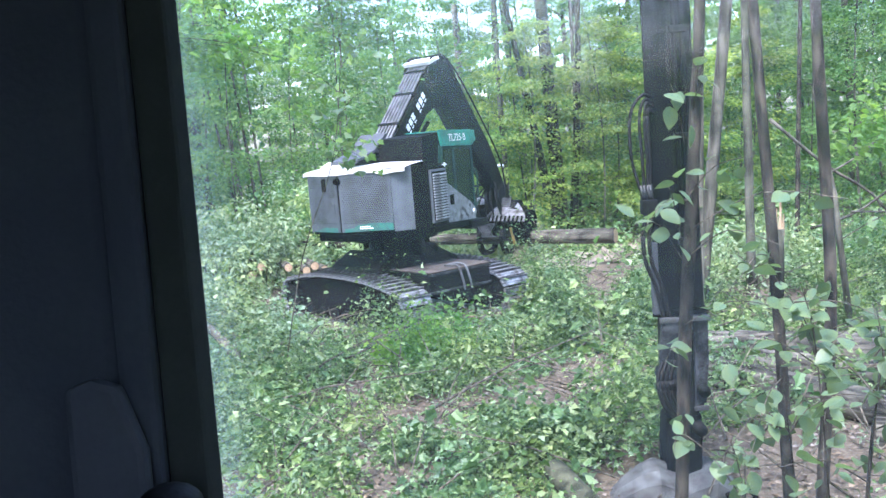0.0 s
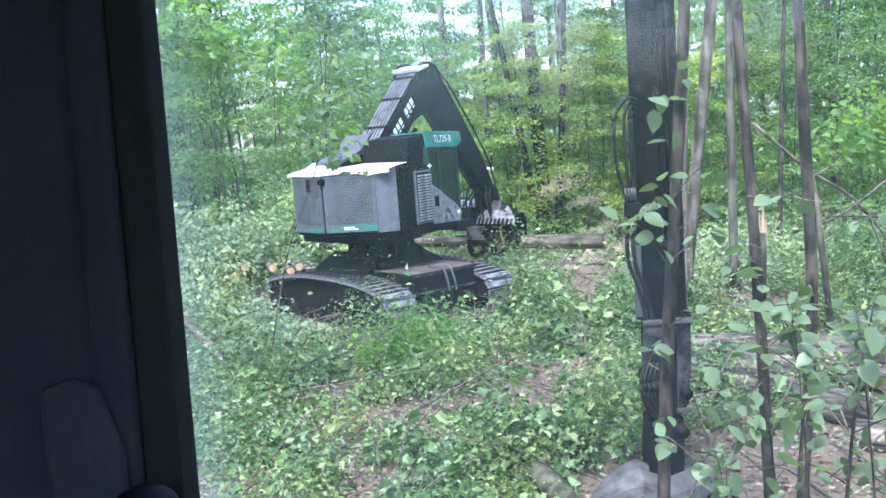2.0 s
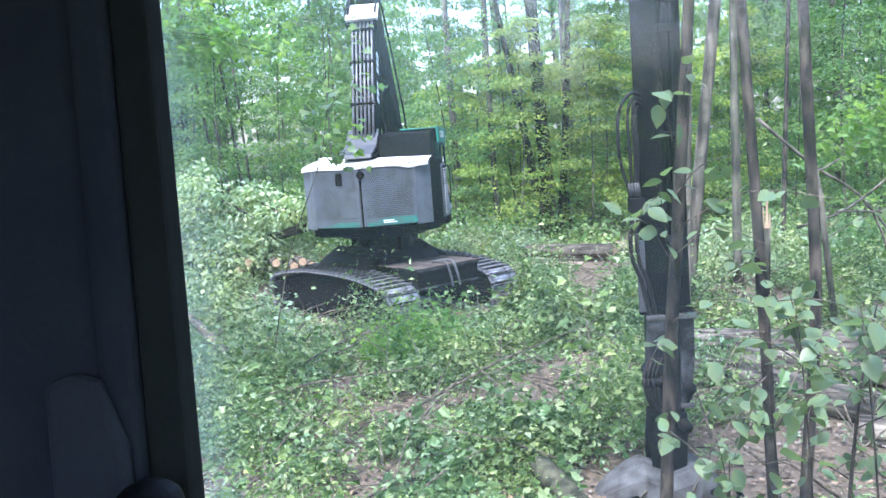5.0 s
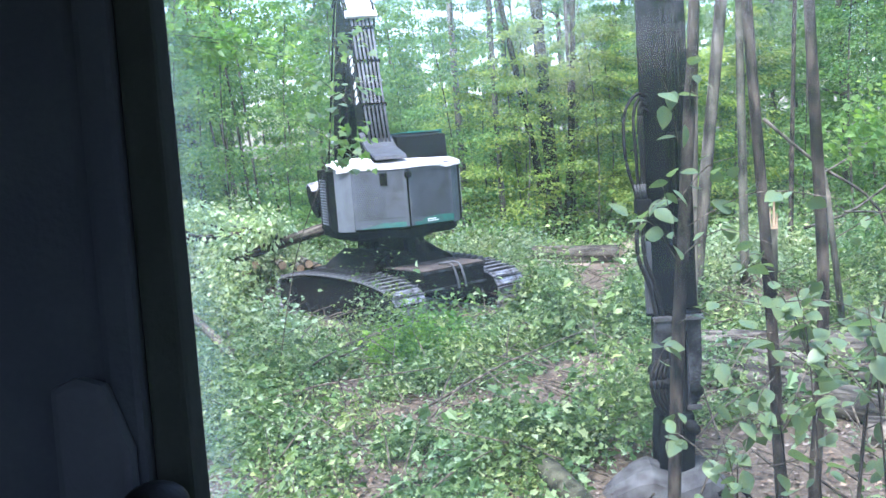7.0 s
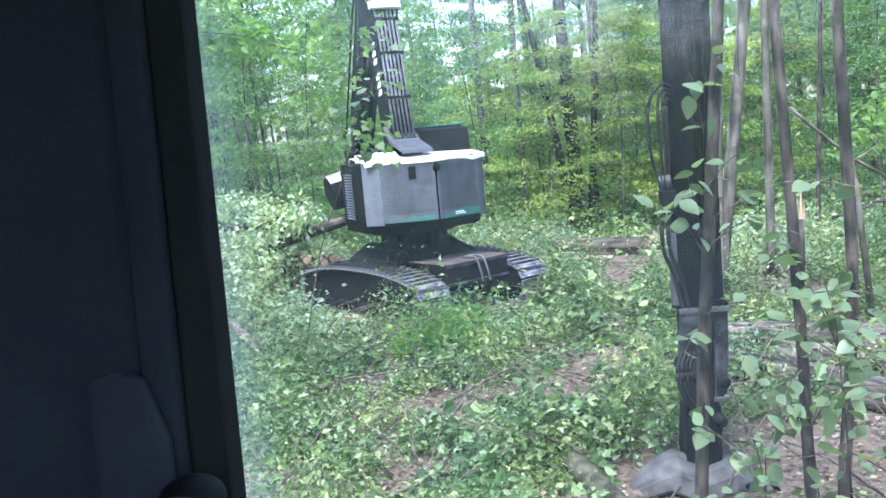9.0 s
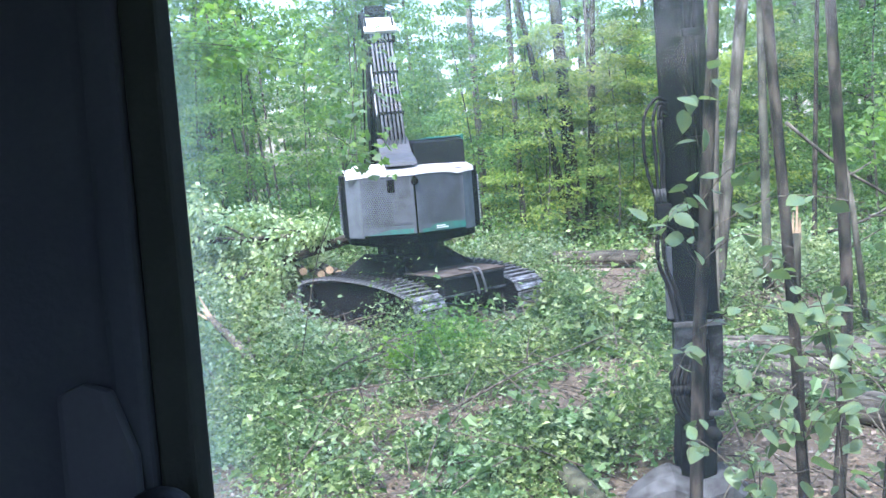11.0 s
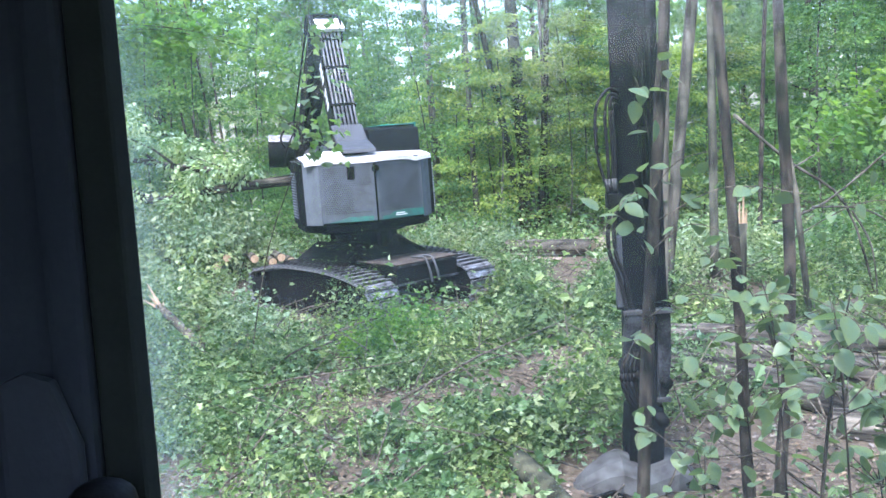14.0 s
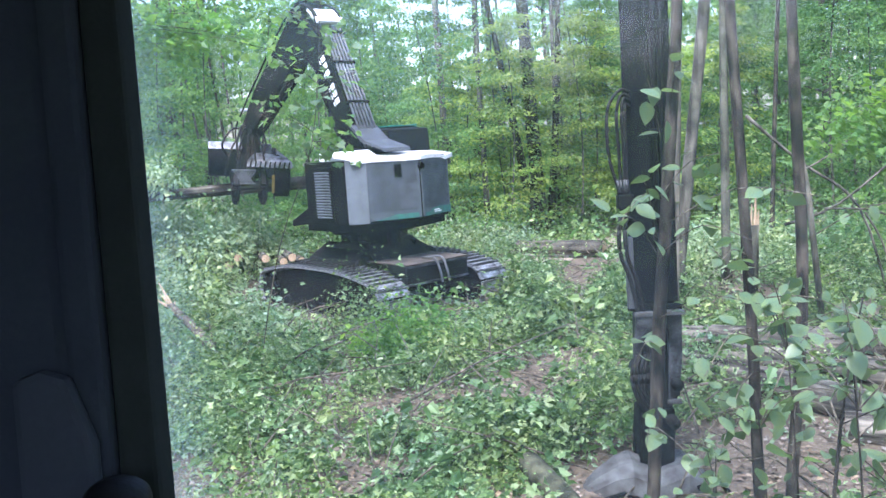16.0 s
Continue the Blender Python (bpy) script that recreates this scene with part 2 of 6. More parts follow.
def window_film():
    """Dusty cab glass: clear, with a thin pale film; painted haze at one edge and high up."""
    m = bpy.data.materials.new("dusty_hazed_glass")
    m.use_nodes = True
    nd, ln = m.node_tree.nodes, m.node_tree.links
    nd.remove(nd["Principled BSDF"])
    clear, film, gloss = nd.new("ShaderNodeBsdfTransparent"), nd.new("ShaderNodeBsdfTranslucent"), nd.new("ShaderNodeBsdfGlossy")
    clear.inputs[0].default_value = (0.97, 1.0, 0.985, 1)
    film.inputs[0].default_value = (0.83, 0.94, 0.84, 1)
    gloss.inputs["Roughness"].default_value = 0.03
    n = noise_node(nd, ln, 9.0, 4)
    mr = nd.new("ShaderNodeMapRange")
    mr.inputs["From Min"].default_value, mr.inputs["From Max"].default_value = 0.3, 0.75
    mr.inputs["To Min"].default_value, mr.inputs["To Max"].default_value = 0.018, 0.042
    ln.new(n.outputs[0], mr.inputs[0])
    # bright haze beside the pillar, painted as a thicker film at that edge
    co, sep = nd.new("ShaderNodeTexCoord"), nd.new("ShaderNodeSeparateXYZ")
    ln.new(co.outputs["Object"], sep.inputs[0])
    edge = nd.new("ShaderNodeMapRange")
    edge.interpolation_type = "SMOOTHERSTEP"
    edge.inputs["From Min"].default_value, edge.inputs["From Max"].default_value = -0.185, -0.262
    edge.inputs["To Min"].default_value, edge.inputs["To Max"].default_value = 0.0, 0.33
    ln.new(sep.outputs[0], edge.inputs[0])
    blot, total = nd.new("ShaderNodeMath"), nd.new("ShaderNodeMath")
    blot.operation, total.operation = "MULTIPLY", "ADD"
    ln.new(edge.outputs[0], blot.inputs[0])
    ln.new(n.outputs[0], blot.inputs[1])
    ln.new(blot.outputs[0], total.inputs[0])
    ln.new(mr.outputs[0], total.inputs[1])
    # bloom of the bright sky, painted as a round haze high on the pane
    gap, sky_haze, whole = nd.new("ShaderNodeVectorMath"), nd.new("ShaderNodeMapRange"), nd.new("ShaderNodeMath")
    gap.operation, whole.operation = "DISTANCE", "ADD"
    gap.inputs[1].default_value = (-0.015, 0.66, 3.26)
    ln.new(co.outputs["Object"], gap.inputs[0])
    sky_haze.interpolation_type = "SMOOTHERSTEP"
    sky_haze.inputs["From Min"].default_value, sky_haze.inputs["From Max"].default_value = 0.2, 0.0
    sky_haze.inputs["To Min"].default_value, sky_haze.inputs["To Max"].default_value = 0.0, 0.12
    ln.new(gap.outputs["Value"], sky_haze.inputs[0])
    ln.new(total.outputs[0], whole.inputs[0])
    ln.new(sky_haze.outputs[0], whole.inputs[1])
    a, b2 = nd.new("ShaderNodeMixShader"), nd.new("ShaderNodeMixShader")
    ln.new(whole.outputs[0], a.inputs[0])
    ln.new(clear.outputs[0], a.inputs[1])
    ln.new(film.outputs[0], a.inputs[2])
    b2.inputs[0].default_value = 0.02
    ln.new(a.outputs[0], b2.inputs[1])
    ln.new(gloss.outputs[0], b2.inputs[2])
    ln.new(b2.outputs[0], nd["Material Output"].inputs[0])
    return m


FILM = window_film()


def cab_glass():
    m, nd, ln, b = mat("machine_glass", 0.06, 0, 0.5)
    b.inputs["Base Color"].default_value = (0.008, 0.018, 0.016, 1)
    return m


GLASS = cab_glass()


# ---- mesh tools ----
def part(name, bm, material, parent=None, label="", smooth=False):
    """One bmesh as one mesh object, under a thing or a part."""
    me = bpy.data.meshes.new(name)
    bmesh.ops.recalc_face_normals(bm, faces=bm.faces)
    if smooth:
        for f in bm.faces:
            f.smooth = True
    bm.to_mesh(me)
    bm.free()
    for mm in material if isinstance(material, (list, tuple)) else [material]:
        me.materials.append(mm)
    ob = new(name, me)
    ob.parent = parent
    return tagged(ob, label)


def thing(name, label, category, group="", kind="", at=None):
    ob = new(name)
    if at is not None:
        ob.matrix_basis = at
    return tagged(ob, label, category, group, kind)


def box(bm, x0, x1, y0, y1, z0, z1, bevel=0.0, m=None):
    made = bmesh.ops.create_cube(bm, size=1)["verts"]
    bmesh.ops.transform(bm, verts=made, matrix=Matrix.LocRotScale(((x0 + x1) / 2, (y0 + y1) / 2, (z0 + z1) / 2), None, (x1 - x0, y1 - y0, z1 - z0)))
    if bevel:
        es = list({e for v in made for e in v.link_edges})
        got = bmesh.ops.bevel(bm, geom=es, offset=bevel, segments=2, affect="EDGES", profile=0.6)
        made = list({v for f in got["faces"] for v in f.verts} | {v for v in made if v.is_valid})
    if m is not None:
        bmesh.ops.transform(bm, verts=[v for v in made if v.is_valid], matrix=m)
    return bm


def prism(bm, outline, axis, a, b, bevel=0.0):
    """An outline in two axes, drawn out along the third ("x", "y" or "z") from a to b."""
    def place(p, d):
        return {"x": (d, p[0], p[1]), "y": (p[0], d, p[1]), "z": (p[0], p[1], d)}[axis]
    lo = [bm.verts.new(place(p, a)) for p in outline]
    hi = [bm.verts.new(place(p, b)) for p in outline]
    n = len(outline)
    faces = [bm.faces.new(lo[::-1]), bm.faces.new(hi)]
    faces += [bm.faces.new((lo[i], lo[(i + 1) % n], hi[(i + 1) % n], hi[i])) for i in range(n)]
    if bevel:
        bmesh.ops.bevel(bm, geom=list({e for f in faces for e in f.edges}), offset=bevel, segments=2, affect="EDGES", profile=0.6)
    return bm


def tube(bm, points, radii, sides=8, wobble=0.0, seed=0, cap=True):
    """A tube through the points, with a radius at each."""
    pts = [Vector(p) for p in points]
    if not isinstance(radii, (list, tuple)):
        radii = [radii] * len(pts)
    rings = []
    for i, (p, r) in enumerate(zip(pts, radii)):
        d = (pts[min(i + 1, len(pts) - 1)] - pts[max(i - 1, 0)]).normalized()
        q = d.to_track_quat("Z", "Y").to_matrix() if abs(d.z) < 0.99 else Matrix.Identity(3)
        ring = []
        for k in range(sides):
            a = 2 * math.pi * k / sides
            rr = r * (1 + wobble * noise.noise(Vector((k * 1.7 + seed, i * 0.8, seed))))
            ring.append(bm.verts.new(p + q @ Vector((rr * math.cos(a), rr * math.sin(a), 0))))
        rings.append(ring)
    for a, b in zip(rings, rings[1:]):
        for k in range(sides):
            bm.faces.new((a[k], a[(k + 1) % sides], b[(k + 1) % sides], b[k]))
    if cap:
        bm.faces.new(rings[0][::-1])
        bm.faces.new(rings[-1])
    return bm


def arc(points, steps=6):
    """A smooth run of points through the given ones."""
    pts = [Vector(p) for p in points]
    out = []
    for i in range(len(pts) - 1):
        p0, p1, p2, p3 = pts[max(i - 1, 0)], pts[i], pts[i + 1], pts[min(i + 2, len(pts) - 1)]
        for s in range(steps):
            u = s / steps
            out.append(0.5 * ((2 * p1) + (p2 - p0) * u + (2 * p0 - 5 * p1 + 4 * p2 - p3) * u * u + (3 * p1 - p0 - 3 * p2 + p3) * u ** 3))
    return out + [pts[-1]]


def leaf_mesh(name, centres, ways, ups, sizes, wide, material, lobed=False):
    """Many small leaves as one mesh: each a folded blade along its way."""
    c, w, u = (np.asarray(a, float) for a in (centres, ways, ups))
    s = np.asarray(sizes, float)[:, None]
    w = w / (np.linalg.norm(w, axis=1, keepdims=True) + 1e-9)
    side = np.cross(w, u)
    side /= np.linalg.norm(side, axis=1, keepdims=True) + 1e-9
    n = np.cross(side, w)
    if lobed:
        shape = [(0, 0, 0), (0.02, 0.42, 0.08), (0.26, 0.33, 0.04), (0.5, 0.52, 0.02), (0.6, 0.3, 0.0), (1, 0, -0.2), (0.6, -0.3, 0.0), (0.5, -0.52, 0.02), (0.26, -0.33, 0.04), (0.02, -0.42, 0.08)]
        tris = [(0, 2, 1), (2, 4, 3), (0, 4, 2), (0, 5, 4), (0, 9, 8), (8, 7, 6), (0, 8, 6), (0, 6, 5)]
    else:
        shape = [(0, 0, 0), (0.45, 0.5, 0.1), (1, 0, -0.1), (0.45, -0.5, 0.1)]
        tris = [(0, 2, 1), (0, 3, 2)]
    k = len(shape)
    v = np.stack([c + s * (a * w + b * wide * side + h * n) for a, b, h in shape], 1).reshape(-1, 3)
    f = (np.arange(len(c))[:, None, None] * k + np.asarray(tris)[None]).reshape(-1, 3)
    me = bpy.data.meshes.new(name)
    me.from_pydata(v.tolist(), [], f.tolist())
    me.materials.append(material)
    return me


def unit(rng, n):
    v = rng.normal(size=(n, 3))
    return v / np.linalg.norm(v, axis=1, keepdims=True)


AXIS = (-1.56, 17.29)


# ---- the ground ----
def ground_z(x, y):
    z = 0.10 * noise.noise(Vector((x * 0.16, y * 0.16, 0.3))) + 0.05 * noise.noise(Vector((x * 0.6, y * 0.6, 4.0)))
    near = math.exp(-(((x + 1.5) / 4) ** 2 + ((y - 17.3) / 4) ** 2))
    return z * (1 - near) - 0.14 * min(1.0, 1.6 * near)


def build_ground():
    n = 150
    xs = [math.copysign(abs(u) ** 2.2, u) * 300 for u in np.linspace(-1, 1, n)]
    verts = [(x, 14 + y, ground_z(x, 14 + y)) for y in xs for x in xs]
    faces = [(j * n + i, j * n + i + 1, (j + 1) * n + i + 1, (j + 1) * n + i) for j in range(n - 1) for i in range(n - 1)]
    me = bpy.data.meshes.new("ground")
    me.from_pydata(verts, [], faces)
    for p in me.polygons:
        p.use_smooth = True
    me.materials.append(GROUND)
    tagged(new("ground", me), "brown forest floor of soil and leaf litter", "ground", kind="structure")


build_ground()


def build_trail():
    bm = bmesh.new()
    rows = []
    for i in range(13):
        u = i / 12
        cx, cy = 1.2 + 3.0 * u, 19.8 + 4.2 * u
        w = 0.75 + 0.25 * noise.noise(Vector((i * 0.7, 2, 0)))
        rows.append([bm.verts.new((cx + k * w * 0.8, cy - k * w * 0.5, ground_z(cx + k * w * 0.8, cy - k * w * 0.5) + 0.03 - 0.02 * abs(k))) for k in (-1.6, -0.6, 0.5, 1.5)])
    for a, b in zip(rows, rows[1:]):
        for k in range(3):
            bm.faces.new((a[k], a[k + 1], b[k + 1], b[k]))
    tagged(part("skid_trail", bm, TRAIL, smooth=True), "bare pale earth of a rutted skid trail", "trail", kind="structure")


build_trail()


# ---- trees ----
def trunk_bm(base, top, r0, r1, sides=8, bend=0.2, seed=0, steps=8):
    rng = random.Random(seed)
    b, t = Vector(base), Vector(top)
    kx, ky = rng.uniform(-bend, bend), rng.uniform(-bend, bend)
    pts, rad = [], []
    for i in range(steps + 1):
        u = i / steps
        s = math.sin(u * math.pi)
        pts.append(b.lerp(t, u) + Vector((kx * s, ky * s, 0)))
        rad.append(r0 + (r1 - r0) * u + (0.35 * r0 * max(0, 1 - u * 14)))
    return tube(bmesh.new(), pts, rad, sides, 0.12, seed)


def sprays(rng, n_spray, per, z0, z1, reach, size, droop=0.15, thick=0.14, top_narrow=0.5):
    """Flat sprays of leaves held out round a stem, as broadleaved woods grow them."""
    cs, ws, us, ss, limbs = [], [], [], [], []
    for i in range(n_spray):
        z = rng.uniform(z0, z1)
        a = rng.uniform(0, 2 * math.pi)
        narrow = 1 - top_narrow * (z - z0) / (z1 - z0)
        r = reach * narrow * (0.25 + 0.75 * rng.random())
        mid = np.array([r * math.cos(a), r * math.sin(a), z + rng.normal(0, 0.15)])
        limbs.append(((0, 0, z - 0.35 * r), tuple(mid)))
        spread = reach * rng.uniform(0.22, 0.42) * narrow + 0.2
        d = unit(rng, per) * (rng.random((per, 1)) ** 0.4)
        c = mid + d * np.array([spread, spread, spread * thick * 2])
        c[:, 2] -= droop * np.hypot(d[:, 0], d[:, 1]) * spread
        w = np.stack([d[:, 0] + rng.normal(0, 0.5, per) + math.cos(a) * 0.5, d[:, 1] + rng.normal(0, 0.5, per) + math.sin(a) * 0.5, rng.normal(-0.3, 0.3, per)], 1)
        cs.append(c), ws.append(w)
        us.append(np.stack([rng.normal(0, 0.35, per), rng.normal(0, 0.35, per), np.ones(per)], 1))
        ss.append(size * rng.uniform(0.65, 1.25, per))
    return [np.concatenate(a) for a in (cs, ws, us, ss)], limbs


def tree(name, label, category, seed, height, r0, z0, z1, reach, n_spray, per, size, bark_m, leaf_m, lean=0.3, group=""):
    rng = np.random.default_rng(seed)
    ob = thing(name, label, category, group)
    top = (rng.uniform(-lean, lean), rng.uniform(-lean, lean), height)
    bm = trunk_bm((0, 0, -0.15), top, r0, r0 * 0.35, 9, 0.25, seed, 9)
    (c, w, u, s), limbs = sprays(rng, n_spray, per, z0, z1, reach, size)
    for a, b in limbs[:: max(1, len(limbs) // 22)]:
        f = max(0.0, a[2] / height)
        a = (top[0] * f, top[1] * f, max(0.4, a[2]))
        mid = tuple((np.array(a) + np.array(b)) / 2 + np.array([0, 0, 0.12]))
        tube(bm, [a, mid, b], [r0 * 0.28, r0 * 0.18, 0.008], 4)
    part("trunk", bm, bark_m, ob, smooth=True)
    c[:, :2] += np.outer(np.clip(c[:, 2] / height, 0, 1), top[:2])
    crown = new("crown", leaf_mesh("crown", c, w, u, s, 0.62, leaf_m))
    crown.parent = ob
    return ob


def woods():
    rng = np.random.default_rng(11)
    saps = [tree("understorey_tree", "slender green understorey tree with layered leaf sprays", "tree", 20 + i, 8.5 + i * 0.7, 0.028 + 0.006 * i, 0.5, 9.0 + i * 0.5, 2.1, 50, 90, 0.15, BARK, LEAF_WOODS, 0.5, "understorey trees") for i in range(4)]
    talls = [tree("forest_tree", "tall grey-barked forest tree with a high green crown", "tree", 40 + i, 19.0 + i, 0.14 + 0.035 * i, 4.5, 19.0, 3.6, 64, 105, 0.2, BARK, LEAF_WOODS, 0.5, "tall forest trees") for i in range(3)]
    sunlit = tree("sunlit_tree", "slender young tree with yellow-green sunlit leaves", "tree", 31, 7.0, 0.03, 0.9, 6.6, 1.6, 56, 85, 0.13, BARK, LEAF_SUN, 0.4, "sunlit young trees")
    for i, (x, y) in enumerate([(0.9, 29.0), (2.0, 28.2), (3.7, 29.4), (4.7, 27.6), (0.2, 33.0), (5.8, 28.8), (3.0, 33.5), (7.2, 30.5), (6.4, 25.2), (8.6, 26.5), (1.7, 25.0), (3.9, 25.2)]):
        m = pose(x, y, ground_z(x, y), 0, 0, 47 * i)
        if i:
            copy_thing(sunlit, m)
        else:
            sunlit.matrix_basis = m
    spots, tries = [], 0

    def free(x, y, gap):
        return all((x - a) ** 2 + (y - b) ** 2 > gap * gap for a, b in spots)

    # understorey wall at the back and sides of the clearing
    while len(spots) < 112 and tries < 6000:
        tries += 1
        y = 24 + 36 * rng.random() ** 1.2
        x = rng.uniform(-0.66, 0.66) * y
        if y < 26 and -6.5 < x < 7.0:
            continue
        if 0.0 < x < 0.16 * y and rng.random() < 0.6:
            continue
        if free(x, y, 1.6):
            spots.append((x, y))
    for y in (14, 17.5, 21, 25):
        spots += [(-0.52 * y - 3.4, y), (0.56 * y + 3.2, y)]
    for i, (x, y) in enumerate(spots):
        m = pose(x, y, ground_z(x, y), rng.normal(0, 2), rng.normal(0, 2), rng.uniform(0, 360))
        k = i % 4
        if saps[k].get("placed"):
            copy_thing(saps[k], m)
        else:
            saps[k].matrix_basis = m
            saps[k]["placed"] = 1
    big = []
    tries = 0
    while len(big) < 24 and tries < 4000:
        tries += 1
        y = rng.uniform(34, 75)
        x = rng.uniform(-0.75, 0.75) * y
        if all((x - a) ** 2 + (y - b) ** 2 > 9 for a, b in big) and not (-0.01 * y < x < 0.13 * y and rng.random() < 0.7):
            big.append((x, y))
    # unseen trees beside and behind the camera, added for what surfaces reflect
    big += [(-13, 6), (-15, -3), (14, 4), (15, -6), (-9, -14), (3, -16), (11, -13), (-16, 16), (17, 15)]
    for i, (x, y) in enumerate(big):
        m = pose(x, y, ground_z(x, y), rng.normal(0, 1.5), rng.normal(0, 1.5), rng.uniform(0, 360))
        k = i % 3
        if talls[k].get("placed"):
            copy_thing(talls[k], m)
        else:
            talls[k].matrix_basis = m
            talls[k]["placed"] = 1
    for o in saps + talls:
        del o["placed"]


woods()


def bare_trunk(base, top, r0, r1, bark_m, label, seed, name="tree_trunk", bend=0.12):
    b, t = Vector(base), Vector(top)
    far = b + (t - b) * 1.9
    ob = thing(name, label, "tree")
    part("trunk", trunk_bm(b - Vector((0, 0, 0.2)), far, r0, r1, 10, bend, seed, 12), bark_m, ob, smooth=True)
    return ob


# trunks that can be told apart behind the clearing and beside the boom
for args in [
    ((0.1, 30, 0), (0.1, 30, 8.0), 0.13, 0.09, BARK, "straight grey trunk behind the clearing", 1),
    ((1.15, 34, 0), (1.44, 34, 8.5), 0.13, 0.08, BARK, "slim grey trunk in the woods", 2),
    ((2.62, 36, 0), (2.05, 36, 8.7), 0.12, 0.09, BARK, "leaning grey trunk in the woods", 3),
    ((2.84, 26, 0), (2.66, 26, 6.5), 0.23, 0.14, BARK_DARKENED, "stout dark trunk at the clearing's edge", 4),
    ((2.68, 25.8, 0), (2.0, 25.8, 4.2), 0.15, 0.07, BARK_DARKENED, "dark leaning trunk at the clearing's edge", 5),
    ((3.1, 26.2, 0), (3.45, 26.2, 4.2), 0.14, 0.07, BARK_DARKENED, "dark slim trunk at the clearing's edge", 6),
    ((3.55, 27, 0), (3.6, 27, 6.0), 0.06, 0.04, BARK, "thin grey trunk at the clearing's edge", 7),
    ((1.2, 26, 0), (1.25, 26, 6.0), 0.1, 0.06, BARK, "slim grey trunk at the clearing's edge", 8),
    ((3.66, 14, 0), (4.32, 14, 5.0), 0.11, 0.085, BARK_PALE, "pale leaning trunk beside the logs", 9),
    ((3.4, 13, 0), (3.6, 13, 4.9), 0.065, 0.05, BARK_PALE, "pale slim trunk beside the logs", 10),
    ((5.22, 16, 0), (5.3, 16, 5.3), 0.09, 0.06, BARK, "slim trunk beyond the logs", 11),
    ((7.6, 20, 0), (7.9, 20, 6.0), 0.06, 0.04, BARK_DARK, "dark trunk beyond the logs", 12),
    ((-8.1, 30, 0), (-8.7, 30, 5.0), 0.06, 0.03, BARK, "thin grey stem of a clump", 13),
    ((-7.8, 30, 0), (-8.3, 30, 5.0), 0.07, 0.03, BARK, "thin grey stem of a clump", 14),
    ((-7.5, 30.2, 0), (-7.9, 30, 5.0), 0.06, 0.03, BARK, "thin grey stem of a clump", 15),
    ((-7.2, 30.2, 0), (-7.4, 30, 5.0), 0.05, 0.03, BARK, "thin grey stem of a clump", 16),
]:
    bare_trunk(*args)


# ---- undergrowth, litter and brush ----
def cover(x, y):
    """How thick the low plants stand: thin where the soil shows."""
    v = noise.noise(Vector((x * 0.5, y * 0.5, 7.0))) + 0.5 * noise.noise(Vector((x * 1.4, y * 1.4, 3.0)))
    gap = math.exp(-(((x - 1.4) / 1.0) ** 2 + ((y - 10.6) / 1.3) ** 2)) + 0.4 * math.exp(-(((x + 0.3) / 1.0) ** 2 + ((y - 9.6) / 0.6) ** 2))
    gap += 1.2 * math.exp(-(((x - 3.3) / 1.1) ** 2 + ((y - 7.0) / 1.3) ** 2)) - 0.35 * math.exp(-(((x + 2.2) / 1.6) ** 2 + ((y - 6.4) / 0.9) ** 2))
    gap += 0.9 * math.exp(-(((x - 4.2) / 1.3) ** 2 + ((y - 9.6) / 1.6) ** 2))
    gap += 1.5 * math.exp(-(((x + 4.6) / 1.1) ** 2 + ((y - 19.2) / 1.5) ** 2)) + 1.5 * math.exp(-(((x - 2.4) / 1.2) ** 2 + ((y - 20.9) / 1.0) ** 2))
    gap += 0.3 * math.exp(-((y - 6.7) / 0.6) ** 2)
    return 0.18 + 1.4 * v - 0.85 * gap


def under_tracks(x, y):
    dx, dy = x - AXIS[0], y - AXIS[1]
    return -3.0 < -0.643 * dx + 0.766 * dy < 2.2 and abs(0.766 * dx + 0.643 * dy) < 1.62


def undergrowth(name, label, seed, x0, x1, y0, y1, plants, size, tall, leaf_m, thr=-0.25, lobed=False, shape=None, wide=0.75):
    rng = np.random.default_rng(seed)
    cs, ws, us, ss = [], [], [], []
    done = tries = 0
    while done < plants and tries < plants * 6:
        tries += 1
        x, y = rng.uniform(x0, x1), rng.uniform(y0, y1)
        k = cover(x, y)
        if k < thr + rng.uniform(0, 0.4) or under_tracks(x, y):
            continue
        if shape and not shape(x, y):
            continue
        done += 1
        clump = 0.35 + 1.5 * max(0, noise.noise(Vector((x * 1.0, y * 1.0, 20.0))) + 0.15)
        h = tall * (0.2 + 0.5 * max(0, k + 0.25)) * rng.uniform(0.4, 1.3) * clump * 1.5
        per = int(rng.integers(5, 15))
        a = rng.uniform(0, 2 * math.pi, per)
        r = (0.1 + 0.22 * h) * rng.random(per) ** 0.7
        z = h * rng.uniform(0.15, 1.0, per)
        cs.append(np.stack([x + r * np.cos(a), y + r * np.sin(a), ground_z(x, y) + z], 1))
        ws.append(np.stack([np.cos(a), np.sin(a), rng.normal(-0.1, 0.5, per)], 1))
        us.append(np.stack([rng.normal(0, 0.9, per), rng.normal(0, 0.9, per), np.ones(per)], 1))
        ss.append(size * rng.uniform(0.5, 1.3, per) * rng.choice([0.5, 0.7, 1.0, 1.4], p=[0.3, 0.3, 0.25, 0.15]))
    me = leaf_mesh(name, *[np.concatenate(a) for a in (cs, ws, us, ss)], wide, leaf_m, lobed)
    return tagged(new(name, me), label, "undergrowth", kind="stuff")


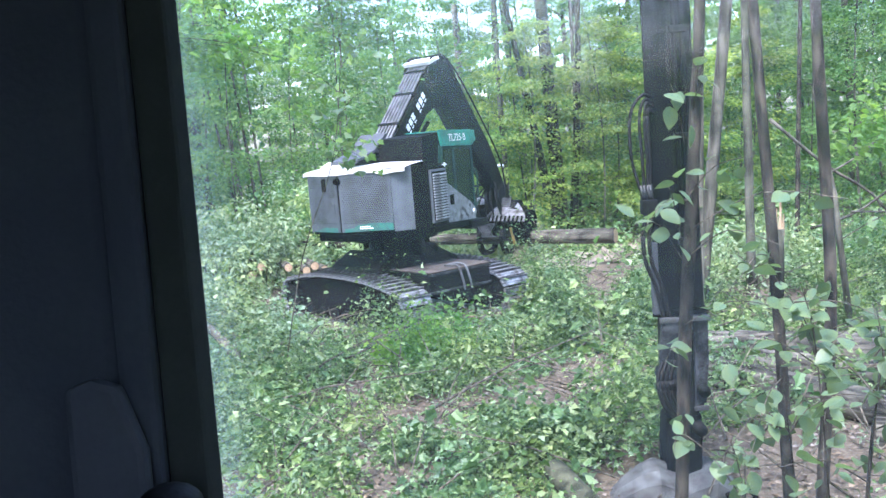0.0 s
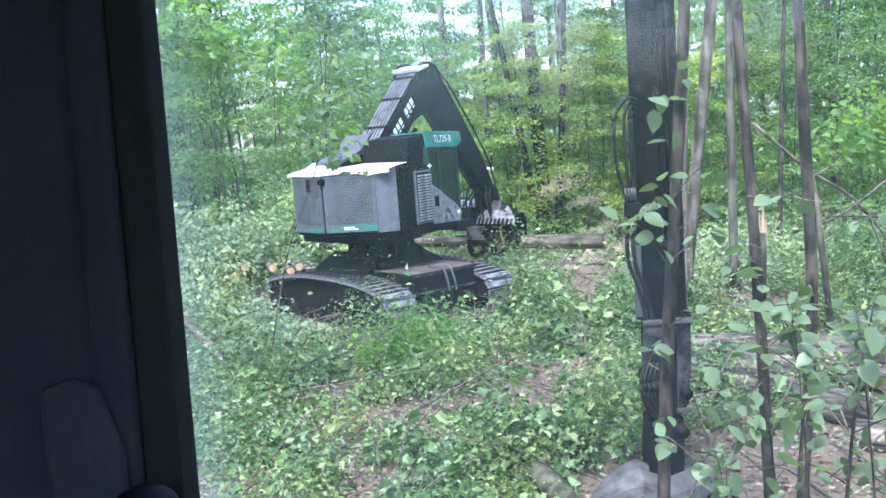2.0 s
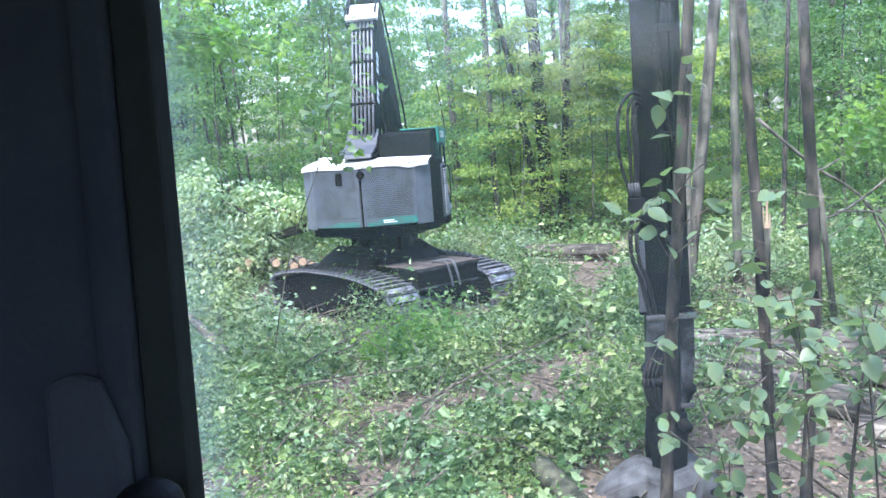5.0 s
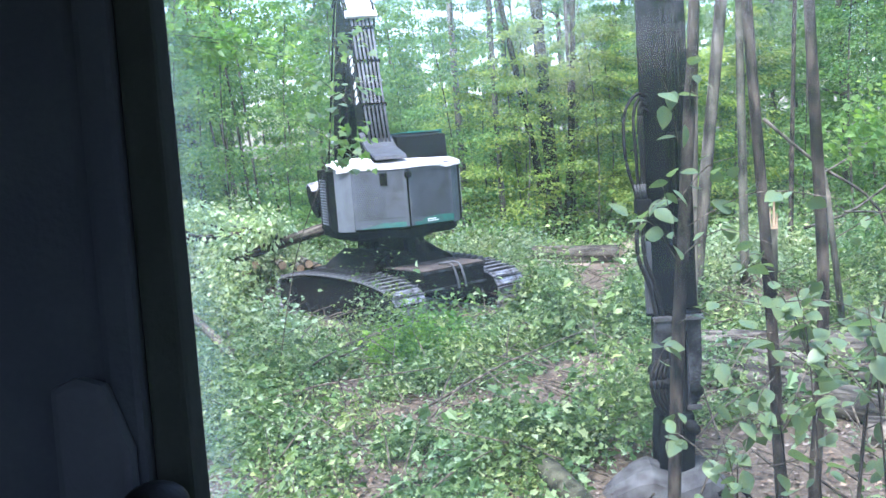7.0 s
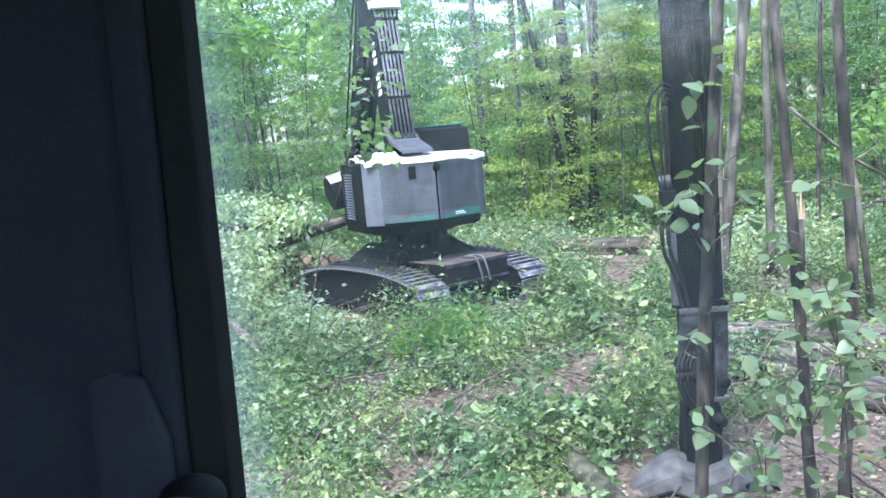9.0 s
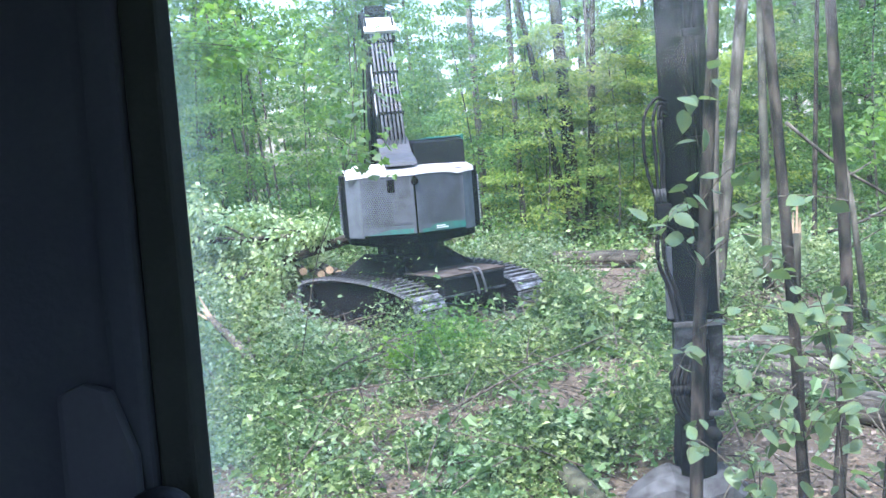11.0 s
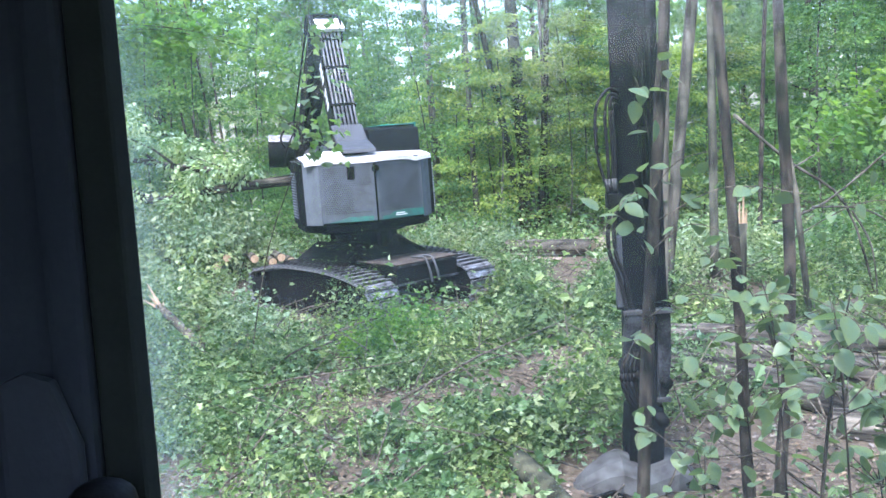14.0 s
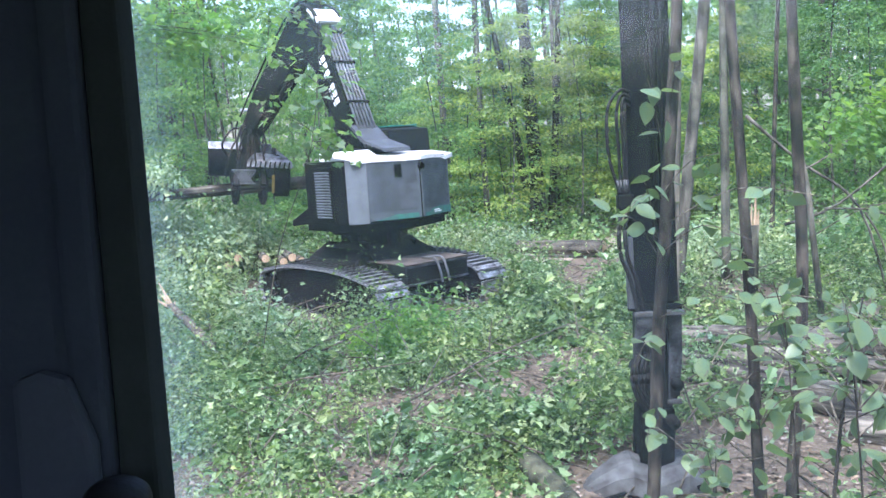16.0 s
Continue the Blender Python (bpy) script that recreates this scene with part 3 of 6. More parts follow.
undergrowth("undergrowth", "low green seedlings and broad leaves over the clearing", 3, -6.5, 6.5, 5.4, 12.5, 4000, 0.082, 0.95, LEAF_UNDER, -0.05, lobed=True)
undergrowth("undergrowth", "fine green seedlings between the broader leaves", 13, -6.5, 6.5, 5.4, 12.5, 10500, 0.055, 0.85, LEAF_UNDER, -0.1, wide=0.55)
undergrowth("undergrowth", "low green plants round the machine", 4, -10, 10, 12.2, 20.5, 12500, 0.08, 1.0, LEAF_UNDER, -0.1, wide=0.6)
undergrowth("undergrowth", "green thicket at the edge of the woods", 5, -22, 22, 20, 36, 8500, 0.13, 1.3, LEAF_UNDER, -0.5)
undergrowth("thicket", "green thicket between the far trunks", 9, -48, 48, 36, 66, 5200, 0.34, 3.6, LEAF_WOODS, -0.6)
undergrowth("fern_patch", "bright green bushy patch in the clearing", 6, -2.2, 0.4, 10.8, 13.6, 1000, 0.075, 3.0, LEAF_FERN, -9, True,
            lambda x, y: ((x + 0.8) / 0.7) ** 2 + ((y - 12.3) / 0.75) ** 2 < 1)
undergrowth("bush_patch", "green leafy bush in front of the track", 7, -0.4, 2.6, 14.0, 17.4, 420, 0.12, 1.5, LEAF_UNDER, -9, True,
            lambda x, y: ((x - 0.7) / 0.8) ** 2 + ((y - 15.0) / 0.5) ** 2 < 1)
undergrowth("bush_patch", "low leafy bush beside the bare litter", 17, 0.6, 3.4, 10.6, 14.2, 420, 0.1, 1.5, LEAF_UNDER, -9, True,
            lambda x, y: ((x - 2.0) / 0.9) ** 2 + ((y - 12.6) / 0.6) ** 2 < 1)
undergrowth("bush_patch", "low yellow-green bush in the clearing", 18, -0.4, 1.6, 6.6, 9.2, 260, 0.085, 1.2, LEAF_UNDER, -9, True,
            lambda x, y: ((x - 0.5) / 0.55) ** 2 + ((y - 8.0) / 0.6) ** 2 < 1)
undergrowth("bush_patch", "leafy bush growing up beside the track", 19, -5.0, -2.4, 13.6, 15.8, 420, 0.1, 1.4, LEAF_BRUSH, -9, False,
            lambda x, y: ((x + 3.7) / 1.1) ** 2 + ((y - 14.7) / 0.7) ** 2 < 1)
undergrowth("seedlings", "taller leafy seedlings standing out of the undergrowth", 14, -5, 4.5, 7.2, 15, 300, 0.1, 1.7, LEAF_UNDER, -0.3, True)
undergrowth("wilted_sprigs", "pale wilting sprigs of felled branches among the plants", 15, -5.5, 5.5, 6.8, 19, 1300, 0.085, 1.0, LEAF_BRUSH, -0.6, wide=0.5)


def litter():
    rng = np.random.default_rng(8)
    n = 22000
    x, y = rng.uniform(-6, 6.5, n), 5.3 + 11.7 * rng.random(n) ** 1.4
    z = np.array([ground_z(a, b) for a, b in zip(x, y)]) + rng.uniform(0.012, 0.05, n)
    a = rng.uniform(0, 2 * math.pi, n)
    me = leaf_mesh("leaf_litter", np.stack([x, y, z], 1), np.stack([np.cos(a), np.sin(a), rng.normal(0, 0.25, n)], 1),
                   np.stack([rng.normal(0, 0.3, n), rng.normal(0, 0.3, n), np.ones(n)], 1), rng.uniform(0.03, 0.075, n), 0.75, LITTER)
    tagged(new("leaf_litter", me), "dry brown fallen leaves on the soil", "leaf litter", kind="stuff")
    bm = bmesh.new()
    rr = random.Random(5)
    for i in range(520):
        x, y = rr.uniform(-5.5, 6), rr.uniform(6.3, 20)
        if under_tracks(x, y):
            continue
        a, l = rr.uniform(0, math.pi), rr.uniform(0.3, 1.9)
        z = ground_z(x, y) + 0.04
        q = (x + l * math.cos(a), y + l * math.sin(a), z + rr.uniform(0, 0.6))
        tube(bm, [(x, y, z), ((x + q[0]) / 2, (y + q[1]) / 2 + 0.05, (z + q[2]) / 2 + 0.05), q], [rr.uniform(0.006, 0.018), 0.01, 0.004], 5)
    for i in range(26):
        x, y = rr.uniform(-3.5, 2.6), rr.uniform(9.0, 15.5)
        if under_tracks(x, y):
            continue
        a, l, z = rr.gauss(0.75, 0.35), rr.uniform(1.4, 3.2), ground_z(x, y) + 0.12
        q = (x + l * math.cos(a), y + l * math.sin(a), z + rr.uniform(0.1, 0.45))
        tube(bm, [(x, y, z), ((x + q[0]) / 2, (y + q[1]) / 2 + 0.06, (z + q[2]) / 2 + 0.06), q], [rr.uniform(0.014, 0.026), 0.014, 0.006], 5)
    tagged(part("fallen_twigs", bm, TWIG), "broken grey twigs lying among the plants", "twigs", kind="stuff")


litter()


def brush_pile(name, label, seed, cx, cy, rx, ry, h, n, size, leaf_m):
    """A heap of felled tops: leaves in clumps over a mound, with stems sticking out."""
    rng = np.random.default_rng(seed)
    ob = thing(name, label, "brush pile")
    clumps = n // 60
    cs, ws = [], []
    bm = bmesh.new()
    for i in range(clumps):
        a, r = rng.uniform(0, 2 * math.pi), rng.random() ** 0.5
        x, y = cx + rx * r * math.cos(a), cy + ry * r * math.sin(a)
        top = h * (1 - r ** 2.2) * rng.uniform(0.6, 1.15) + 0.15
        mid = np.array([x, y, ground_z(x, y) + top * rng.uniform(0.35, 1.0)])
        d = unit(rng, 60) * rng.random((60, 1)) ** 0.4
        cs.append(mid + d * np.array([0.5, 0.5, 0.32]))
        ws.append(d + np.array([0, 0, -0.25]))
        if i % 3 == 0:
            tube(bm, [(x, y, ground_z(x, y) - 0.05), tuple(mid + np.array([0.2, 0.1, 0]))], [0.018, 0.006], 5)
    c, w = np.concatenate(cs), np.concatenate(ws)
    u = np.stack([rng.normal(0, 0.6, len(c)), rng.normal(0, 0.6, len(c)), np.ones(len(c))], 1)
    tagged(part("stems", bm, TWIG, ob), kind="stuff")
    lv = new("foliage", leaf_mesh("foliage", c, w, u, size * rng.uniform(0.6, 1.3, len(c)), 0.55, leaf_m))
    lv.parent = ob


brush_pile("brush_pile", "heap of felled tree tops with pale wilting leaves", 1, -6.3, 21.3, 2.6, 1.6, 2.5, 9000, 0.14, LEAF_BRUSH)
brush_pile("brush_pile", "heap of felled tree tops with pale wilting leaves", 2, -8.4, 18.5, 2.4, 2.0, 1.8, 7000, 0.14, LEAF_BRUSH)
brush_pile("brush_pile", "low heap of felled branches beyond the trail", 3, 5.6, 17.5, 2.2, 1.6, 0.9, 3000, 0.13, LEAF_BRUSH)
brush_pile("brush_pile", "low heap of felled branches behind the machine", 4, 0.6, 23.0, 2.0, 1.2, 0.7, 2400, 0.13, LEAF_BRUSH)
brush_pile("brush_pile", "heap of felled branches under the trees", 5, 9.5, 17.0, 2.6, 2.4, 1.5, 3600, 0.14, LEAF_WOODS)


def far_woods():
    """The closed wall of woods far behind, leaf clumps on many thin trunks, and an unseen ring round the camera."""
    rng = np.random.default_rng(55)
    cs, ws = [], []
    bm = bmesh.new()
    for i in range(620):
        # from 330 on: unseen ring beside and behind the camera, added to block skylight
        a = rng.uniform(-1.15, 1.15) if i < 330 else rng.uniform(1.05, 2 * math.pi - 1.05)
        d = rng.uniform(62, 105) if i < 330 else rng.uniform(15, 48)
        x, y = d * math.sin(a), d * math.cos(a)
        if i % 9 == 0:
            tube(bm, [(x, y, -0.3), (x + 0.3, y, 9), (x + rng.normal(0, 0.5), y, 18)], [0.2, 0.15, 0.06], 6)
        open_sky = math.exp(-((x - 4.5) / 9) ** 2) * 1.25
        for k in range(4):
            z = rng.uniform(0.2, 16 - 10 * open_sky)
            q = unit(rng, 42) * rng.random((42, 1)) ** 0.4
            cs.append(np.array([x, y, z]) + q * np.array([2.6, 2.6, 1.5]))
            ws.append(q + np.array([0, 0, -0.4]))
    c, w = np.concatenate(cs), np.concatenate(ws)
    u = np.stack([rng.normal(0, 0.6, len(c)), rng.normal(0, 0.6, len(c)), np.ones(len(c))], 1)
    ob = tagged(new("far_woods", leaf_mesh("far_woods", c, w, u, 0.55 * rng.uniform(0.6, 1.4, len(c)), 0.7, LEAF_WOODS)), "closed green wall of distant woods and an unseen ring that blocks skylight", "woods", kind="stuff")
    t = part("trunk", bm, BARK, ob)
    tagged(t, kind="stuff")


far_woods()


# ---- the tracked harvester in the clearing ----
REAR = [(0.0, -1.78), (1.02, -1.42), (1.27, -1.08), (1.36, -0.9)]
machine = thing("tracked_harvester", "black, grey and green tracked timber harvester with a raised boom", "forestry machine", at=pose(*AXIS, 0))
TRACK_TURN = pose(0, 0, 0, 0, 0, 40.0)


def oval(r, half, z, n=9):
    """The run of a track: two half rounds and two straights, in (y, z)."""
    pts = []
    for i in range(n):
        a = -math.pi / 2 + math.pi * i / (n - 1)
        pts.append((half + r * math.cos(a), z + r * math.sin(a)))
    for i in range(n):
        a = math.pi / 2 + math.pi * i / (n - 1)
        pts.append((-half + r * math.cos(a), z + r * math.sin(a)))
    return pts


def track_run(r, zc, rise, count):
    """Even steps round a track whose upper run bows up over high carrier rollers: (y, z, turn)."""
    half, pts = 1.84, []
    for i in range(41):
        u = -1 + i / 20
        pts.append((half * u, zc + r + rise * (1 - abs(u) ** 2.6)))
    for i in range(1, 24):
        t = math.pi * i / 24
        pts.append((half + r * math.sin(t), zc + r * math.cos(t)))
    pts += [(half - 2 * half * i / 30, zc - r) for i in range(31)]
    for i in range(1, 24):
        t = math.pi * i / 24
        pts.append((-half - r * math.sin(t), zc - r * math.cos(t)))
    pts.append(pts[0])
    lens = [0.0]
    for p, q in zip(pts, pts[1:]):
        lens.append(lens[-1] + math.hypot(q[0] - p[0], q[1] - p[1]))
    run = []
    for i in range(count):
        s = lens[-1] * i / count
        k = max(j for j in range(len(pts) - 1) if lens[j] <= s)
        f = (s - lens[k]) / (lens[k + 1] - lens[k])
        (y0, z0), (y1, z1) = pts[k], pts[k + 1]
        run.append((y0 + (y1 - y0) * f, z0 + (z1 - z0) * f, math.atan2(z1 - z0, y1 - y0)))
    return run


def build_track(side):
    x = 1.22 * side
    bm = bmesh.new()
    prism(bm, [(y, z) for y, z, a in track_run(0.33, 0.38, 0.15, 60)], "x", x - 0.24, x + 0.24)
    ob = part("track", bm, MUD, machine, "muddy steel crawler track")
    ob.matrix_basis = TRACK_TURN @ pose(0, 0, -0.14)
    # shoes: one plate mesh set round the run
    bm = bmesh.new()
    box(bm, -0.35, 0.35, -0.082, 0.082, 0, 0.03, 0.008)
    k = len(bm.faces)
    box(bm, -0.35, 0.35, 0.058, 0.078, 0.03, 0.075)
    box(bm, -0.35, 0.35, -0.02, -0.005, 0.03, 0.045)
    bm.faces.ensure_lookup_table()
    for f in bm.faces[k:]:
        f.material_index = 1
    shoe = part("track_shoe", bm, [TRACK, GROUSER], ob)
    first = True
    for y, z, a in track_run(0.37, 0.38, 0.16, 52):
        m = Matrix.Translation((x, y, z)) @ Matrix.Rotation(a, 4, "X")
        if first:
            shoe.matrix_basis, first = m, False
        else:
            copy = shoe.copy()
            scene.collection.objects.link(copy)
            copy.matrix_basis = m
    for y in (-1.84, 1.84):
        bm = bmesh.new()
        for a in range(11):
            t0 = 2 * math.pi * a / 11
            box(bm, -0.04, 0.04, -0.05, 0.05, 0.2, 0.35, 0, Matrix.Rotation(t0, 4, "X"))
        made = bmesh.ops.create_cone(bm, cap_ends=True, segments=24, radius1=0.27, radius2=0.27, depth=0.14)["verts"]
        bmesh.ops.transform(bm, verts=made, matrix=Matrix.Rotation(math.pi / 2, 4, "Y"))
        w = part("sprocket", bm, STEEL_DARK, ob)
        w.matrix_basis = pose(x + 0.24 * side, y, 0.38)
    for y in np.linspace(-1.1, 1.1, 6):
        bm = bmesh.new()
        made = bmesh.ops.create_cone(bm, cap_ends=True, segments=14, radius1=0.11, radius2=0.11, depth=0.12)["verts"]
        bmesh.ops.transform(bm, verts=made, matrix=Matrix.Rotation(math.pi / 2, 4, "Y"))
        w = part("track_roller", bm, STEEL_DARK, ob)
        w.matrix_basis = pose(x + 0.25 * side, y, 0.17)


for side in (-1, 1):
    build_track(side)

bm = bmesh.new()
box(bm, -0.82, 0.82, -1.5, 1.9, 0.42, 0.74, 0.03)
prism(bm, [(-1.2, 0.72), (1.7, 0.72), (0.8, 1.06), (0.25, 1.22), (-0.35, 1.22), (-0.7, 1.06)], "x", -0.7, 0.7, 0.08)
for k in (-1, 1):
    prism(bm, [(0.7 * k, 0.5), (1.12 * k, 0.62), (1.0 * k, 0.9), (0.5 * k, 1.18), (0.3 * k, 0.6)], "y", -0.75, 1.0, 0.06)
carbody = part("car_body", bm, STEEL_DARK, machine, "oily dark steel car body between the tracks")
carbody.matrix_basis = TRACK_TURN
bm = bmesh.new()
box(bm, -0.74, 0.74, -2.0, -0.7, 0.46, 0.86, 0.025)
end_box = part("end_box", bm, BLACK, carbody, "dark steel box with a flat lid")
bm = bmesh.new()
box(bm, -0.76, 0.76, -2.03, -0.68, 0.86, 0.885, 0.008)
part("lid", bm, LIDRUST, end_box, "dusty brown lid")
for z in (0.5, 0.83):
    bm = bmesh.new()
    box(bm, -0.75, 0.75, -2.025, -1.99, z - 0.018, z + 0.018, 0.006)
    part("edge_bar", bm, SCUFF, end_box)
for x in (-0.05, 0.12):
    bm = bmesh.new()
    tube(bm, arc([(x, -1.6, 0.91), (x, -1.98, 0.92), (x + 0.03, -2.08, 0.7), (x + 0.1, -2.05, 0.46)]), 0.022, 8)
    part("hose", bm, PIPE, carbody)
bm = bmesh.new()
made = bmesh.ops.create_cone(bm, cap_ends=True, segments=36, radius1=0.62, radius2=0.55, depth=0.4)["verts"]
bmesh.ops.translate(bm, verts=made, vec=(0, 0, 1.2))
made = bmesh.ops.create_cone(bm, cap_ends=True, segments=36, radius1=0.86, radius2=0.86, depth=0.09)["verts"]
bmesh.ops.translate(bm, verts=made, vec=(0, 0, 1.42))
for a in range(5):
    t0 = a * 2 * math.pi / 5 + 0.4
    box(bm, -0.1, 0.1, -0.1, 0.1, 1.0, 1.36, 0.03, Matrix.Rotation(t0, 4, "Z") @ Matrix.Translation((0.6, 0, 0)))
part("turntable", bm, STEEL_DARK, machine, "oily slewing ring and levelling base")

# upper structure, built with its nose along +y
bm = bmesh.new()
foot = [(-0.06, -1.7), (0.92, -1.36), (1.16, -1.04), (1.33, -0.7), (1.33, 1.0), (-0.75, 1.0), (-1.36, 0.5), (-1.36, -0.75), (-1.28, -1.04), (-1.04, -1.36)]
prism(bm, [(x * 0.93, y * 0.93) for x, y in foot], "z", 1.5, 1.64, 0.02)
upper = part("upper_structure", bm, BLACK, machine, "black slewing platform with hood and cab")


def up(name, bm, material, label="", smooth=False):
    return part(name, bm, material, upper, label, smooth)


# hood: black sides, two bowed screens, grey corner strips
HOOD = [(-0.06, -1.68), (0.9, -1.34), (1.14, -1.02), (1.31, -0.7), (1.31, -0.02), (-1.34, 0.3), (-1.34, -0.75), (-1.26, -1.02), (-1.02, -1.34)]
bm = bmesh.new()
prism(bm, HOOD, "z", 1.64, 2.84, 0.015)
up("hood", bm, BLACK, "black engine hood")


def panel(name, a, b, z0, z1, thick, material, label=""):
    """A plate along the plan line from a to b, standing thick proud of it."""
    d = Vector((b[0] - a[0], b[1] - a[1], 0))
    bm = bmesh.new()
    box(bm, 0, d.length, -thick, 0.0, z0, z1, min(0.008, thick / 3))
    ob = up(name, bm, material, label)
    ob.matrix_basis = Matrix.Translation((a[0], a[1], 0)) @ Matrix.Rotation(math.atan2(d.y, d.x), 4, "Z")
    return ob


def screen(a, b, z0, z1):
    """A perforated door: plate with rows of raised rims round dark holes."""
    ob = panel("screen_door", a, b, z0, z1, 0.025, MESHGREY, "grey perforated radiator screen")
    L = math.hypot(b[0] - a[0], b[1] - a[1])
    verts, faces = [], []
    nx, nz = int((L - 0.1) / 0.042), int((z1 - z0 - 0.22) / 0.036)
    for j in range(nz):
        for i in range(nx):
            cx, cz = 0.07 + i * 0.042 + (0.021 if j % 2 else 0), z0 + 0.17 + j * 0.036
            k = len(verts)
            for q in range(6):
                t = math.pi / 3 * q
                verts.append((cx + 0.0105 * math.cos(t), -0.029, cz + 0.0105 * math.sin(t)))
            faces.append(tuple(range(k, k + 6)))
    me = bpy.data.meshes.new("hole")
    me.from_pydata(verts, [], faces)
    me.materials.append(BLACK)
    h = tagged(new("hole", me), kind="stuff")
    h.parent = ob
    return ob


L0, R0 = (-1.03, -1.36), (0.91, -1.36)
left_door = screen(L0, (-0.075, -1.7), 1.7, 2.8)
right_door = screen((-0.045, -1.7), R0, 1.7, 2.8)
for a, b in (((-1.28, -1.03), L0), (R0, (1.16, -1.03))):
    panel("corner_strip", a, b, 1.66, 2.84, 0.02, GREY, "plain grey sheet corner")
panel("corner_strip", (-1.36, -0.76), (-1.285, -1.03), 1.66, 2.84, 0.01, BLACK)
panel("corner_strip", (1.165, -1.03), (1.33, -0.71), 1.66, 2.84, 0.01, BLACK)
for d, flip in ((left_door, 0), (right_door, 1)):
    bm = bmesh.new()
    L = 1.01
    if flip:
        prism(bm, [(0.06, 1.7), (L, 1.7), (L, 1.83), (0.6, 1.85), (0.3, 1.82), (0.24, 1.77), (0.06, 1.77)], "y", -0.036, -0.031)
    else:
        prism(bm, [(0.1, 1.7), (L - 0.06, 1.7), (L - 0.06, 1.79), (0.5, 1.79), (0.3, 1.74)], "y", -0.036, -0.031)
    part("stripe", bm, STRIPE, d, "worn dark green paint stripe")
bm = bmesh.new()
box(bm, 0.52, 0.66, -0.04, -0.03, 2.48, 2.72, 0.004)
part("vent_opening", bm, BLACK, left_door)
bm = bmesh.new()
box(bm, 0.6, 1.0, -0.034, -0.029, 1.9, 2.36, 0.003)
box(bm, 0.86, 0.93, -0.05, -0.03, 2.05, 2.24, 0.004)
part("access_plate", bm, [MESHGREY], left_door, "grey latched access plate")
bm = bmesh.new()
made = bmesh.ops.create_cone(bm, cap_ends=True, segments=18, radius1=0.075, radius2=0.06, depth=0.06)["verts"]
bmesh.ops.transform(bm, verts=made, matrix=Matrix.Translation((-0.05, -1.75, 2.66)) @ Matrix.Rotation(math.pi / 2, 4, "X"))
up("camera_housing", bm, BLACK, "round black rear lens housing")
bm = bmesh.new()
for z, w in ((1.78, 0.2), (1.745, 0.26)):
    box(bm, 0.36, 0.36 + w, -0.042, -0.037, z, z + 0.018)
part("lettering", bm, DECAL, right_door, "small white decal lines")


def white_sheet(pts, name="hood_sheet"):
    """A bent white sheet over the hood, with a drooping lip."""
    bm = bmesh.new()
    grid = [[bm.verts.new(p) for p in row] for row in pts]
    for a, b in zip(grid, grid[1:]):
        for i in range(len(a) - 1):
            bm.faces.new((a[i], a[i + 1], b[i + 1], b[i]))
    got = bmesh.ops.solidify(bm, geom=bm.faces[:], thickness=0.012)
    return up(name, bm, WHITE, "bent white sheet-metal hood cover")


def bend(x):
    return 0.008 * math.sin(x * 5.0) - 0.05 * max(0, abs(x) - 1.0)


rows = []
for k, (back, lift) in enumerate([(1.0, -0.06), (0.99, 0.01), (0.75, 0.05), (0.35, 0.09), (-0.05, 0.12)]):
    row = []
    for i in range(15):
        x = -1.28 + 2.45 * i / 14
        yb = -1.76 + 0.36 * abs(x + 0.06) + (0.35 * max(0, abs(x) - 1.0))
        y = -0.25 + (yb + 0.25) * back
        droop = -0.045 * math.exp(-((x - 0.85) / 0.14) ** 2) if k < 2 else 0
        row.append((x, y, 2.84 + lift + bend(x) + droop))
    rows.append(row)
white_sheet(rows)
bm = bmesh.new()
prism(bm, [(-1.0, 2.9), (-0.7, 3.02), (0.2, 3.0), (0.2, 2.84), (-1.0, 2.84)], "x", -1.05, -0.48, 0.02)
up("hood_box", bm, WHITE, "raised white cover on the hood")
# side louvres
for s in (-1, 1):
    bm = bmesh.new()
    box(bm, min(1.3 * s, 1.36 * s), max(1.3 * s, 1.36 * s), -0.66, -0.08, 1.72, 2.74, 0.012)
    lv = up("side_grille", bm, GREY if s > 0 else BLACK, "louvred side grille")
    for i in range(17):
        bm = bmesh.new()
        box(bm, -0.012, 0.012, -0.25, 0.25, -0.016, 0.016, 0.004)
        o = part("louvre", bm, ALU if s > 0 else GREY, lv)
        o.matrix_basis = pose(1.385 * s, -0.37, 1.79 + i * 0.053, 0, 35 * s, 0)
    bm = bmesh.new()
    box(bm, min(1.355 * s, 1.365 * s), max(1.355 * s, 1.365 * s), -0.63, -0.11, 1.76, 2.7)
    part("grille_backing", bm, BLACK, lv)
bm = bmesh.new()
prism(bm, [(-0.02, 2.75), (0.03, 2.80), (0.08, 2.75), (0.03, 2.70)], "x", 1.331, 1.338)
prism(bm, [(-0.06, 2.74), (0.12, 2.74), (0.12, 2.76), (-0.06, 2.76)], "x", 1.331, 1.336)
up("emblem", bm, DECAL, "small white emblem").matrix_basis = pose(0, -0.1, 0.06)

# cab
bm = bmesh.new()
prism(bm, [(-0.02, 1.64), (1.1, 1.64), (1.3, 2.2), (1.27, 3.18), (0.0, 3.18)], "x", 0.14, 1.22, 0.025)
cab_ob = up("cab", bm, GREEN_DARK, "dark green operator's cab")
bm = bmesh.new()
prism(bm, [(-0.6, 2.8), (-0.02, 2.8), (0.0, 3.18), (1.32, 3.18), (1.26, 3.42), (0.2, 3.45), (-0.55, 3.38)], "x", 0.14, 1.17, 0.03)
part("roof", bm, [BLACK], cab_ob, "black cab roof")
bm = bmesh.new()
